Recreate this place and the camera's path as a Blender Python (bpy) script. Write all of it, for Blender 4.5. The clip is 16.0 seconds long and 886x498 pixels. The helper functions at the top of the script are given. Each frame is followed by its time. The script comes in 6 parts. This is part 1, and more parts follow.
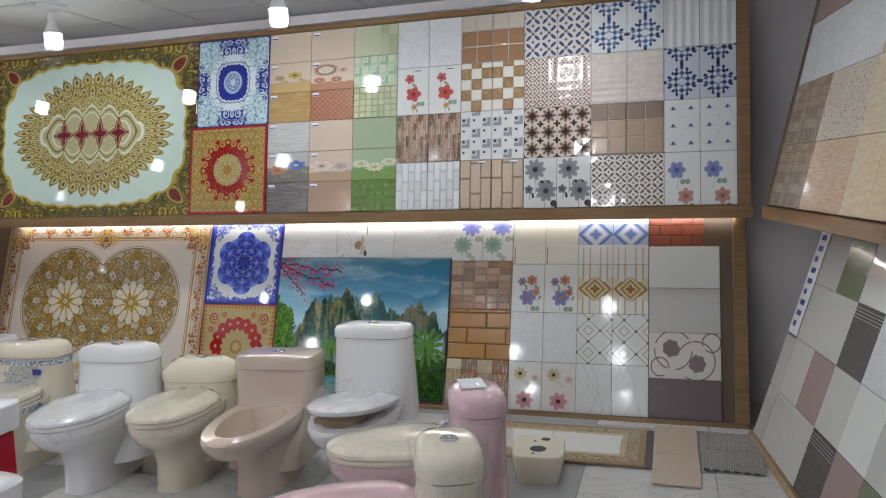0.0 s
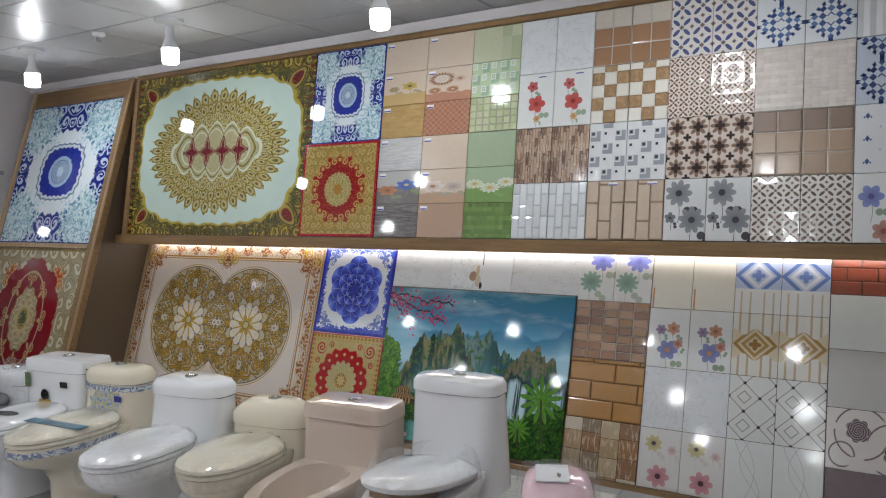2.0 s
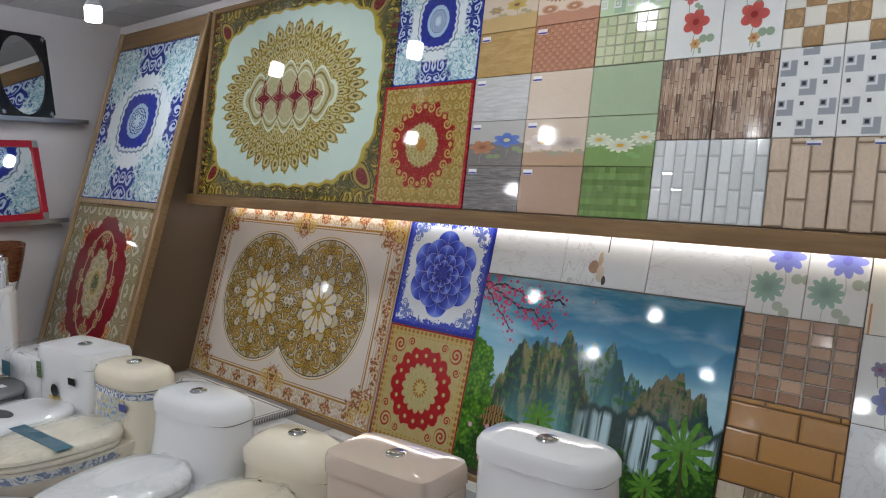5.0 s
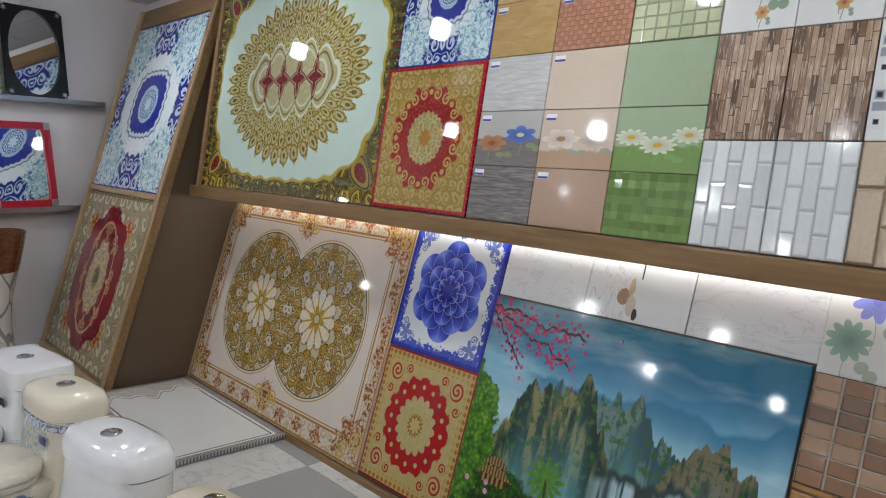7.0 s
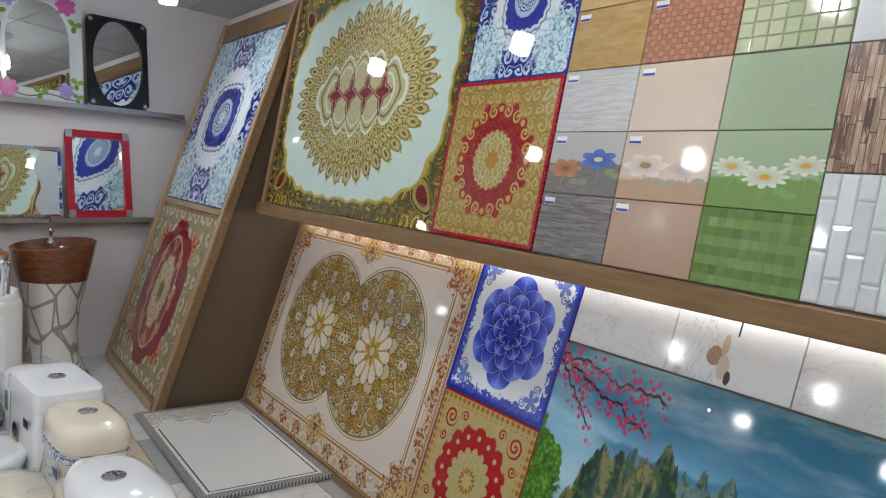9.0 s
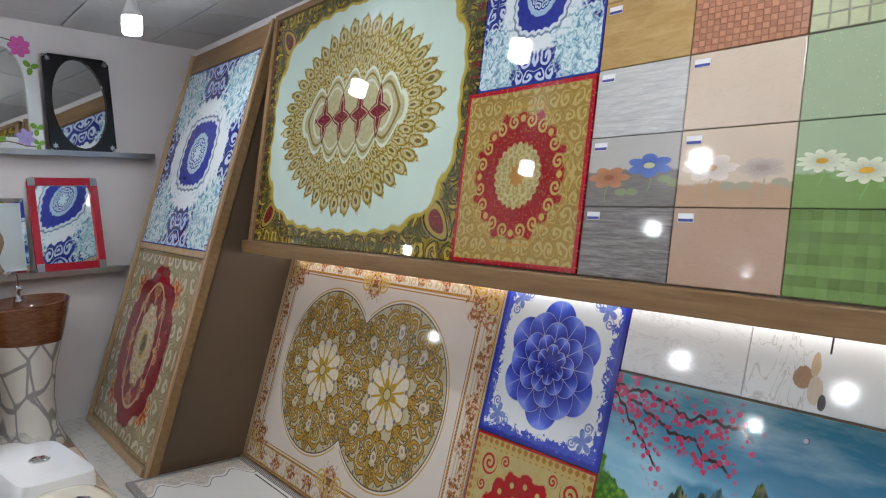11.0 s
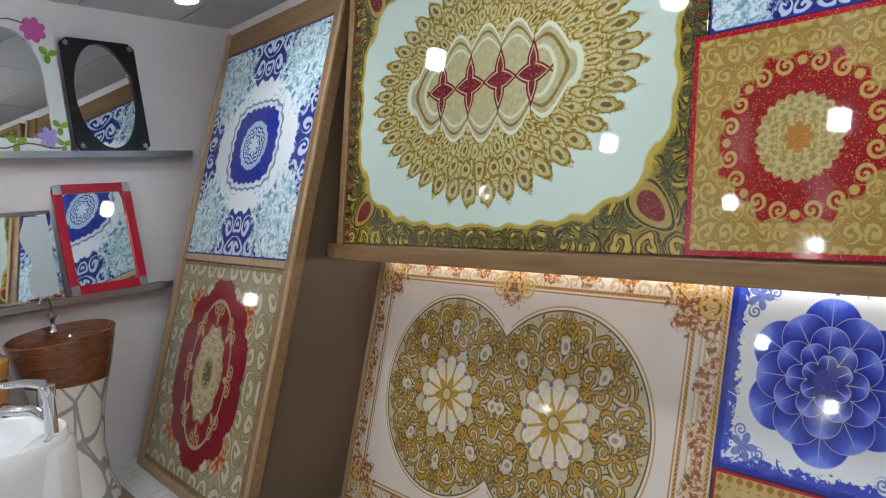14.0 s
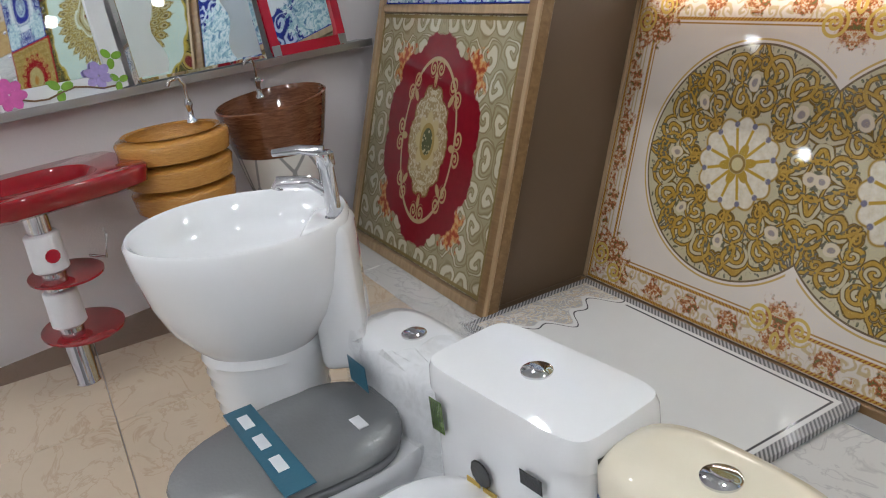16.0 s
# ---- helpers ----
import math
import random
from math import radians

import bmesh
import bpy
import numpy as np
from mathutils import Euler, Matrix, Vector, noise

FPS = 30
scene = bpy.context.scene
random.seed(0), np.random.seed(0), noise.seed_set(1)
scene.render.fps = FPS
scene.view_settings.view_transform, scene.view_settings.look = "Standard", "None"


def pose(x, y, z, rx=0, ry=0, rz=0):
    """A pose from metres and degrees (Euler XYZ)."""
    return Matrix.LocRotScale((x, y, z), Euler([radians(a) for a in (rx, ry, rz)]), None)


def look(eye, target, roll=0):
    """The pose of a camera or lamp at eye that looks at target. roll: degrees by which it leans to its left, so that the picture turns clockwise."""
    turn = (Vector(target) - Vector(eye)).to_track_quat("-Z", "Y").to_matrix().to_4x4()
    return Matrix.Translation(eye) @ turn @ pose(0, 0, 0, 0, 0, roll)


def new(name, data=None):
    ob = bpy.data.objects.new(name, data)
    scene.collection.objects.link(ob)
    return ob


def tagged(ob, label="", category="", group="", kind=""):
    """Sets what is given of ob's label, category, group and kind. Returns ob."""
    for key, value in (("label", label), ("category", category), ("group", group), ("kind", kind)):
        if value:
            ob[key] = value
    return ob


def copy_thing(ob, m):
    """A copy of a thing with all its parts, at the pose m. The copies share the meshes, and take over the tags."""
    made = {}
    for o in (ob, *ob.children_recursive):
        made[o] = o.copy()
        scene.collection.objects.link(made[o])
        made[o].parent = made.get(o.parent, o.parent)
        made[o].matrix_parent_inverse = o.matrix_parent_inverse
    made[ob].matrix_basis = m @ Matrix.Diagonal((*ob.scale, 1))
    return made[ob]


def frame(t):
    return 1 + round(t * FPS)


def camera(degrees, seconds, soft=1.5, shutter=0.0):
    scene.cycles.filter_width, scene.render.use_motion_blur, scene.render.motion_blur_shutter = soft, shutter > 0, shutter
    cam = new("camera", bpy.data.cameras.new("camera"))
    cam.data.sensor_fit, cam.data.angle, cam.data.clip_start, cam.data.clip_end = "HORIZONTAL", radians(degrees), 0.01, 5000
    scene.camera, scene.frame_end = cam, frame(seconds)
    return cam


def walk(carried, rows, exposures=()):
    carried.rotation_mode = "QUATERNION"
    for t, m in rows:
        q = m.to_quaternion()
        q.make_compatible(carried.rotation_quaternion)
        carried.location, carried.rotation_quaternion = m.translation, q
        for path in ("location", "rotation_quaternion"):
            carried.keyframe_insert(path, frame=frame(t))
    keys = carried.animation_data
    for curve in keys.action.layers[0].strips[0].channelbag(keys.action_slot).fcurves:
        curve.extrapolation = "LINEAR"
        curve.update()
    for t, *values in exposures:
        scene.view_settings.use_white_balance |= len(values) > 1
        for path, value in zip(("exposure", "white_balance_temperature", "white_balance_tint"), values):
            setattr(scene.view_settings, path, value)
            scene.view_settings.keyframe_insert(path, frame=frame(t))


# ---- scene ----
cam = camera(61.8, 16.0, soft=1.1)
PATH = [
    (0, (-0.401, 1.03, 1.418), (-0.987, 2.933, 1.232), -1.8),
    (0.5, (-0.384, 1.141, 1.4), (-1.082, 3.009, 1.242), -1.6),
    (1, (-0.358, 1.354, 1.419), (-1.172, 3.176, 1.274), -1.5),
    (1.5, (-0.337, 1.551, 1.427), (-1.253, 3.324, 1.294), -1.2),
    (2, (-0.294, 1.768, 1.429), (-1.326, 3.476, 1.307), -0.9),
    (2.5, (-0.359, 1.967, 1.402), (-1.495, 3.606, 1.26), -0.1),
    (3, (-0.525, 2.135, 1.406), (-1.705, 3.742, 1.247), -0.5),
    (3.5, (-0.601, 2.303, 1.41), (-1.84, 3.862, 1.224), -1.3),
    (3.7, (-0.614, 2.372, 1.408), (-1.877, 3.91, 1.21), -1.6),
    (5.8, (-0.842, 3.069, 1.472), (-2.202, 4.515, 1.233), 0.8),
    (6, (-0.867, 3.133, 1.47), (-2.211, 4.594, 1.226), 0.9),
    (6.5, (-0.893, 3.312, 1.475), (-2.287, 4.726, 1.237), 1.5),
    (7, (-0.949, 3.44, 1.47), (-2.423, 4.768, 1.214), 1.8),
    (7.5, (-1.045, 3.531, 1.453), (-2.555, 4.814, 1.176), 2.5),
    (8, (-1.102, 3.644, 1.455), (-2.657, 4.873, 1.185), 3.2),
    (8.5, (-1.134, 3.706, 1.459), (-2.731, 4.885, 1.219), 3.7),
    (9, (-1.139, 3.723, 1.473), (-2.767, 4.867, 1.268), 3.8),
    (9.5, (-1.181, 3.723, 1.468), (-2.822, 4.855, 1.307), 3.4),
    (9.7, (-1.221, 3.723, 1.464), (-2.862, 4.858, 1.318), 3.1),
    (11.8, (-1.648, 3.756, 1.474), (-3.214, 4.989, 1.307), -1.8),
    (12, (-1.701, 3.742, 1.472), (-3.268, 4.974, 1.3), -1.7),
    (12.5, (-1.909, 3.682, 1.481), (-3.426, 4.976, 1.317), -1.5),
    (13, (-2.039, 3.621, 1.47), (-3.525, 4.949, 1.3), -0.0),
    (13.5, (-2.153, 3.587, 1.466), (-3.65, 4.901, 1.285), -0.8),
    (14, (-2.403, 3.578, 1.476), (-3.945, 4.839, 1.298), -3.8),
    (14.5, (-2.577, 3.549, 1.502), (-4.223, 4.671, 1.32), -4.7),
    (15, (-2.742, 3.534, 1.469), (-4.461, 4.517, 1.185), -3.7),
    (15.5, (-2.914, 3.446, 1.43), (-4.627, 4.362, 0.954), -4.3),
    (16, (-3.096, 3.426, 1.379), (-4.742, 4.29, 0.641), -6.8),
]
walk(cam, [(t, look(eye, target, roll)) for t, eye, target, roll in PATH],
     exposures=((0.0, -0.34), (3.0, -0.44), (5.5, -0.42), (8.0, -0.28), (12.0, -0.16), (16.0, -0.10)))

# ---- light ----
world = bpy.data.worlds.new("world")
scene.world = world
world.use_nodes = True
sky = world.node_tree.nodes.new("ShaderNodeTexSky")
sky.sky_type, sky.sun_disc = "NISHITA", False
sky.sun_elevation, sky.sun_rotation = radians(40), radians(180)
world.node_tree.links.new(sky.outputs[0], world.node_tree.nodes["Background"].inputs[0])
world.node_tree.nodes["Background"].inputs[1].default_value = 0.12

CEIL = 2.57
UP_RX, LOW_RX, SIDE_RX = 80.97, 73.0, 72.36
LEFT = pose(-6.8, 4.882, -0.02, 0, 0, 104.8)      # along the left wall: x along it, y into it


# ---- node arithmetic ----
class V:
    """A value in a node tree, with arithmetic."""
    tree = None

    def __init__(self, s):
        self.s = s

    def __add__(self, o): return op("ADD", self, o)
    def __radd__(self, o): return op("ADD", o, self)
    def __sub__(self, o): return op("SUBTRACT", self, o)
    def __rsub__(self, o): return op("SUBTRACT", o, self)
    def __mul__(self, o): return op("MULTIPLY", self, o)
    def __rmul__(self, o): return op("MULTIPLY", o, self)
    def __truediv__(self, o): return op("DIVIDE", self, o)
    def __neg__(self): return op("MULTIPLY", self, -1.0)


def put_in(sock, a):
    if isinstance(a, V):
        V.tree.links.new(a.s, sock)
    elif isinstance(a, tuple):
        sock.default_value = (*a, 1.0)[:4]
    else:
        sock.default_value = a


def op(kind, *args, clamp=False):
    n = V.tree.nodes.new("ShaderNodeMath")
    n.operation, n.use_clamp = kind, clamp
    for i, a in enumerate(args):
        put_in(n.inputs[i], a)
    return V(n.outputs[0])


def ab(a): return op("ABSOLUTE", a)
def mx(a, b): return op("MAXIMUM", a, b)
def mn(a, b): return op("MINIMUM", a, b)
def sq(a): return op("SQRT", a)
def co(a): return op("COSINE", a)
def si(a): return op("SINE", a)
def fr(a): return op("FRACT", a)
def fl(a): return op("FLOOR", a)
def md(a, b): return op("FLOORED_MODULO", a, b)
def st(a, k=200.0): return op("MULTIPLY_ADD", a, k, 0.5, clamp=True)
def hyp(a, b): return sq(a * a + b * b)
def ang(y, x): return op("ARCTAN2", y, x)


def vec(x, y, z=0.0):
    n = V.tree.nodes.new("ShaderNodeCombineXYZ")
    for i, a in enumerate((x, y, z)):
        put_in(n.inputs[i], a)
    return V(n.outputs[0])


def noi(x, y, scale, detail=3.0, z=0.0, rough=0.55, warp=0.0):
    n = V.tree.nodes.new("ShaderNodeTexNoise")
    put_in(n.inputs["Vector"], vec(x, y, z))
    n.inputs["Scale"].default_value, n.inputs["Detail"].default_value = scale, detail
    n.inputs["Roughness"].default_value, n.inputs["Distortion"].default_value = rough, warp
    return V(n.outputs[0])


def vor(x, y, scale, z=0.0, feature="F1"):
    n = V.tree.nodes.new("ShaderNodeTexVoronoi")
    n.feature = feature
    put_in(n.inputs["Vector"], vec(x, y, z))
    n.inputs["Scale"].default_value = scale
    return V(n.outputs["Distance"])


def rnd(x, y, z=0.0):
    n = V.tree.nodes.new("ShaderNodeTexWhiteNoise")
    put_in(n.inputs["Vector"], vec(x, y, z))
    return V(n.outputs["Value"])


def mix(f, a, b):
    n = V.tree.nodes.new("ShaderNodeMix")
    n.data_type, n.clamp_factor = "RGBA", True
    put_in(n.inputs[0], f)
    put_in(n.inputs[6], a)
    put_in(n.inputs[7], b)
    return V(n.outputs[2])


def ramp(f, *stops):
    n = V.tree.nodes.new("ShaderNodeValToRGB")
    put_in(n.inputs[0], f)
    e = n.color_ramp.elements
    while len(e) < len(stops):
        e.new(0.5)
    for i, (p, c) in enumerate(stops):
        e[i].position, e[i].color = p, (*c, 1.0)
    return V(n.outputs[0])


def material(name, paint, rough=0.4, metal=0.0, bump=0.0, coat=0.0, space="object", spec=0.5):
    """paint(x, y, z) gives a colour, or a colour and a height; x, y in metres (object), or 0 to 1 over the piece (uv)."""
    m = bpy.data.materials.new(name)
    m.use_nodes = True
    t = m.node_tree
    V.tree = t
    b = t.nodes["Principled BSDF"]
    tc = t.nodes.new("ShaderNodeTexCoord")
    sp = t.nodes.new("ShaderNodeSeparateXYZ")
    t.links.new(tc.outputs["UV" if space == "uv" else "Object"], sp.inputs[0])
    got = paint(V(sp.outputs[0]), V(sp.outputs[1]), V(sp.outputs[2]))
    colour, height = got if isinstance(got, list) else (got, None)
    put_in(b.inputs["Base Color"], colour)
    put_in(b.inputs["Roughness"], rough)
    b.inputs["Metallic"].default_value = metal
    b.inputs["Coat Weight"].default_value = coat
    b.inputs["Coat Roughness"].default_value = 0.03
    b.inputs["Specular IOR Level"].default_value = spec
    if height is not None:
        n = t.nodes.new("ShaderNodeBump")
        n.inputs["Strength"].default_value, n.inputs["Distance"].default_value = 1.0, bump
        t.links.new(height.s, n.inputs["Height"])
        t.links.new(n.outputs[0], b.inputs["Normal"])
        t.links.new(n.outputs[0], b.inputs["Coat Normal"])
    return m


def obj_random():
    n = V.tree.nodes.new("ShaderNodeObjectInfo")
    return V(n.outputs["Random"])


def plain(name, c, rough=0.4, metal=0.0, var=0.08, scale=9.0, bump=0.0005, coat=0.0, fine=120.0):
    """A plain surface with mottling at two scales."""
    def paint(x, y, z):
        a, b = noi(x, y, scale, 3, z), noi(x, y, fine, 2, z)
        dark = tuple(v * (1 - var) for v in c)
        light = tuple(min(1, v * (1 + var)) for v in c)
        return [mix(a * 0.7 + b * 0.3, dark, light), b]
    return material(name, paint, rough, metal, bump, coat)


def glow(name, c, power):
    m = bpy.data.materials.new(name)
    m.use_nodes = True
    b = m.node_tree.nodes["Principled BSDF"]
    b.inputs["Base Color"].default_value = (*c, 1)
    b.inputs["Emission Color"].default_value = (*c, 1)
    b.inputs["Emission Strength"].default_value = power
    return m


# ---- carpet and picture patterns ----
GOLD, CREAM, AQUA = (0.42, 0.30, 0.06), (0.62, 0.54, 0.36), (0.56, 0.68, 0.64)
WINE, NAVY, BLUE, MINT = (0.20, 0.012, 0.02), (0.012, 0.016, 0.16), (0.03, 0.06, 0.42), (0.50, 0.68, 0.72)


def scroll(x, y, scale, a, b, c, z=0.0, bands=5.0):
    """Curling ornament: contour bands of a warped noise."""
    n = noi(x, y, scale, 2, z, 0.5, 1.3)
    f = fr(n * bands)
    g = fr(noi(x, y, scale * 1.9, 1, z + 7.0, 0.5, 0.8) * bands)
    col = mix(st(f - 0.45, 9), a, b)
    return mix(st(g - 0.68, 12), col, c)


def glitter(x, y, col, amount=0.5):
    s = st(0.22 - vor(x, y, 160.0), 14)
    return mix(s * amount, col, (0.85, 0.68, 0.2))


def petals(x, y, n, r0, depth, turn=0.0):
    """Signed: above 0 inside a rosette of n petals."""
    r, a = hyp(x, y), ang(y, x)
    return r0 * (1.0 - depth + depth * ab(co((a + turn) * (n / 2.0)))) - r


def curl(x, y, radius, pitch, turn=1.0, fat=0.26):
    """Signed: above 0 on a spiral tendril of the given radius and pitch."""
    r, a = hyp(x, y), ang(y, x)
    line = (fat - ab(fr(r / pitch + a * (turn / 6.28318)) - 0.5)) * pitch
    return mn(line, radius - r)


def wedge(x, y, n):
    """Folds the plane into half of one of n sectors: along it and across it."""
    r, a = hyp(x, y), ang(y, x)
    f = ab(md(a + math.pi / n, 2 * math.pi / n) - math.pi / n)
    return r * co(f), r * si(f)


def tendrils(x, y, cell, turn=1.0, pitch=0.36, jump=0.5):
    """Rows of spirals, every second one mirrored."""
    x = x + (noi(x, y, 0.9 / cell, 2, 3.0) - 0.5) * cell * 0.9
    y = y + (noi(x, y, 0.9 / cell, 2, 8.0) - 0.5) * cell * 0.9
    row = fl(y / cell)
    cx = x / cell + md(row, 2.0) * jump
    k = md(fl(cx), 2.0) * 2.0 - 1.0
    lx, ly = (fr(cx) - 0.5) * k, fr(y / cell) - 0.5
    return curl(lx, ly, 0.46, pitch, turn)


def p_big_oval(u, v, w):
    x, y = (u - 0.5) * 1.78, (v - 0.5) * 1.19
    ax, ay = ab(x), ab(y)
    wob = si(ax * 46.0) * 0.012 + si(ay * 46.0) * 0.012 + noi(ax, ay, 9, 2) * 0.06 - 0.03
    q = op("POWER", op("POWER", ax / 0.80, 3.4) + op("POWER", ay / 0.515, 3.4), 0.294) + wob
    # border: olive ground with gold curls, black outlines and corner paisleys
    border = mix(noi(ax, ay, 14, 3), (0.15, 0.105, 0.015), (0.31, 0.22, 0.035))
    t = tendrils(ax, ay, 0.105, 1.0, 0.34)
    border = mix(st(t, 22), border, (0.40, 0.29, 0.05))
    border = mix(st(0.03 - ab(t + 0.02), 30), border, (0.02, 0.018, 0.008))
    teeth = mn(mx(st(co(ax * 88.0), 3), st(co(ay * 88.0), 3)), st(1.16 - q, 40))
    border = mix(teeth * 0.8, border, (0.045, 0.05, 0.02))
    stripe = st(co(ay * 120.0), 6)
    border = mix(st(ax - 0.845, 300) * stripe, border, mix(st(co(ay * 30.0), 8), (0.10, 0.02, 0.015), (0.03, 0.03, 0.012)))
    px, py = (ax - 0.74) * 0.77 + (ay - 0.46) * 0.64, (ay - 0.46) * 0.77 - (ax - 0.74) * 0.64
    drop = 1.0 - hyp(px / 0.105, py / (0.062 - px * 0.22))
    border = mix(st(drop, 20), border, (0.30, 0.22, 0.05))
    border = mix(st(0.06 - ab(drop - 0.12), 40), border, (0.02, 0.018, 0.01))
    border = mix(st(drop - 0.45, 20), border, (0.13, 0.012, 0.015))
    field = mix(noi(x, y, 5), (0.44, 0.56, 0.52), (0.50, 0.62, 0.57))
    # fringed medallion: two rings of drops on gold lace
    m = op("POWER", op("POWER", ax / 0.71, 1.7) + op("POWER", ay / 0.455, 1.7), 0.588) + (noi(ax, ay, 26, 2) - 0.5) * 0.07
    aa = ang(y * 1.55, x) * (40.0 / 6.28318)
    c = fr(aa) - 0.5
    lace = ramp(noi(ax, ay, 48, 3), (0.36, (0.10, 0.07, 0.012)), (0.46, (0.30, 0.22, 0.045)), (0.54, (0.46, 0.46, 0.30)), (0.64, (0.24, 0.17, 0.03)))
    col = mix(st(1.02 - m - 0.26 * ab(c), 30), field, lace)
    for centre, long, shift in ((0.88, 0.105, 0.0), (0.70, 0.09, 0.5), (0.55, 0.075, 0.0)):
        k = fr(aa + shift) - 0.5
        d = 1.0 - hyp(k / 0.40, (m - centre) / long)
        d = d + (noi(ax, ay, 55, 2, centre) - 0.5) * 0.7
        col = mix(st(d, 7), col, (0.33, 0.245, 0.045))
        col = mix(st(0.07 - ab(d - 0.10), 12), col, (0.12, 0.085, 0.016))
        col = mix(st(d - 0.34, 8), col, mix(noi(ax, ay, 70, 1), (0.26, 0.21, 0.07), (0.50, 0.48, 0.32)))
        col = mix(st(d - 0.66, 8), col, (0.12, 0.085, 0.015))
    scal = 0.075 * ab(co(x * 19.6))
    inner = 1.0 - hyp(x / 0.45, y / (0.135 + scal))
    sage = mix(noi(ax, ay, 50, 2), (0.24, 0.21, 0.09), (0.44, 0.42, 0.28))
    col = mix(st(inner, 25), col, sage)
    col = mix(st(0.030 - ab(inner), 60), col, (0.50, 0.55, 0.46))
    col = mix(st(0.022 - ab(inner - 0.12), 60), col, (0.16, 0.12, 0.03))
    col = mix(st(0.022 - ab(inner - 0.24), 60), col, (0.50, 0.50, 0.38))
    # chain of four pointed flowers
    cx = md(x + 0.32, 0.16) - 0.08
    inside = st(0.335 - ax)
    tall = 0.034 * (1.0 - ay / 0.135) * (0.30 + ab(si(ay * 25.0))) - ab(cx)
    chain = 0.034 * ab(co((x + 0.08) * 19.63)) + 0.006 - ay
    col = mix(st(mx(tall, chain), 350) * inside, col, (0.115, 0.008, 0.022))
    col = mix(st(mx(tall, chain) - 0.009, 350) * inside, col, (0.42, 0.34, 0.18))
    col = mix(st(mx(tall, chain) - 0.0135, 350) * inside, col, (0.13, 0.01, 0.022))
    col = mix(st(q - 1.0, 40), col, border)
    col = mix(st(0.014 - ab(q - 1.0), 70), col, (0.36, 0.28, 0.04))
    return glitter(x, y, col, 0.35)


def p_blue_rug(w, h, rect):
    def paint(u, v, z):
        x, y = (u - 0.5) * w, (v - 0.5) * h
        ax, ay = ab(x), ab(y)
        d = mn(w / 2 - ax, h / 2 - ay)
        k = w / 1.12
        n = noi(ax, ay, 14 / k, 3, 2.0, 0.6, 0.8)
        white = mix(noi(ax, ay, 9 / k, 3), (0.64, 0.72, 0.78), (0.72, 0.78, 0.83))
        blue = mix(noi(ax, ay, 30 / k, 2), (0.008, 0.012, 0.13), (0.02, 0.04, 0.30))
        t = tendrils(ax + 0.02 * k, ay, 0.115 * k, -1.0, 0.40, 0.5)
        blue = mix(st(t, 20), blue, (0.46, 0.55, 0.74))
        edge = d - (0.235 if rect else 0.105) + (0.08 if rect else 0.0) * st(ax - ay, 30) - (n - 0.5) * 0.12 * k
        col = mix(st(edge, 90), blue, white)
        corner = hyp(ax - w * 0.335, ay - h * 0.335) + (n - 0.5) * 0.42 * k + (noi(ax, ay, 34 / k, 2) - 0.5) * 0.22 * k
        leaf = ramp(noi(ax, ay, 24 / k, 3, 9.0, 0.6, 1.2), (0.33, (0.09, 0.20, 0.34)), (0.47, (0.33, 0.52, 0.60)), (0.60, (0.68, 0.78, 0.82)), (0.72, (0.30, 0.50, 0.56)))
        col = mix(st(w * 0.20 - corner, 30), col, leaf)
        m = op("POWER", op("POWER", ax / (w * 0.205), 3.2) + op("POWER", ay / (h * (0.175 if rect else 0.205)), 3.2), 0.3125)
        lobe = m + 0.025 * co(ang(y, x) * 24.0) + (noi(ax, ay, 30 / k, 2, 7.0) - 0.5) * 0.12
        col = mix(st(1.17 - lobe, 30), col, (0.16, 0.22, 0.34))
        col = mix(st(1.10 - lobe, 30), col, (0.58, 0.66, 0.74))
        col = mix(st(1.0 - lobe, 30), col, mix(noi(ax, ay, 24 / k, 2), (0.008, 0.012, 0.17), (0.025, 0.045, 0.40)))
        p_, q_ = wedge(x, y * (1.0 if not rect else 1.12), 8)
        e = hyp(x / (w * 0.115), y / (h * (0.10 if rect else 0.115)))
        lace = mx(curl(p_ - w * 0.075, q_ - w * 0.02, w * 0.035, w * 0.018), petals(x, y, 8, w * 0.05, 0.5))
        col = mix(st(lace, 900 / k) * st(1.15 - e, 20), col, (0.50, 0.66, 0.76))
        col = mix(st(0.10 - ab(e - 1.0) + (n - 0.5) * 0.4, 20), col, (0.34, 0.50, 0.68))
        return mix(st(0.006 - d, 300), col, (0.02, 0.04, 0.3))
    return paint


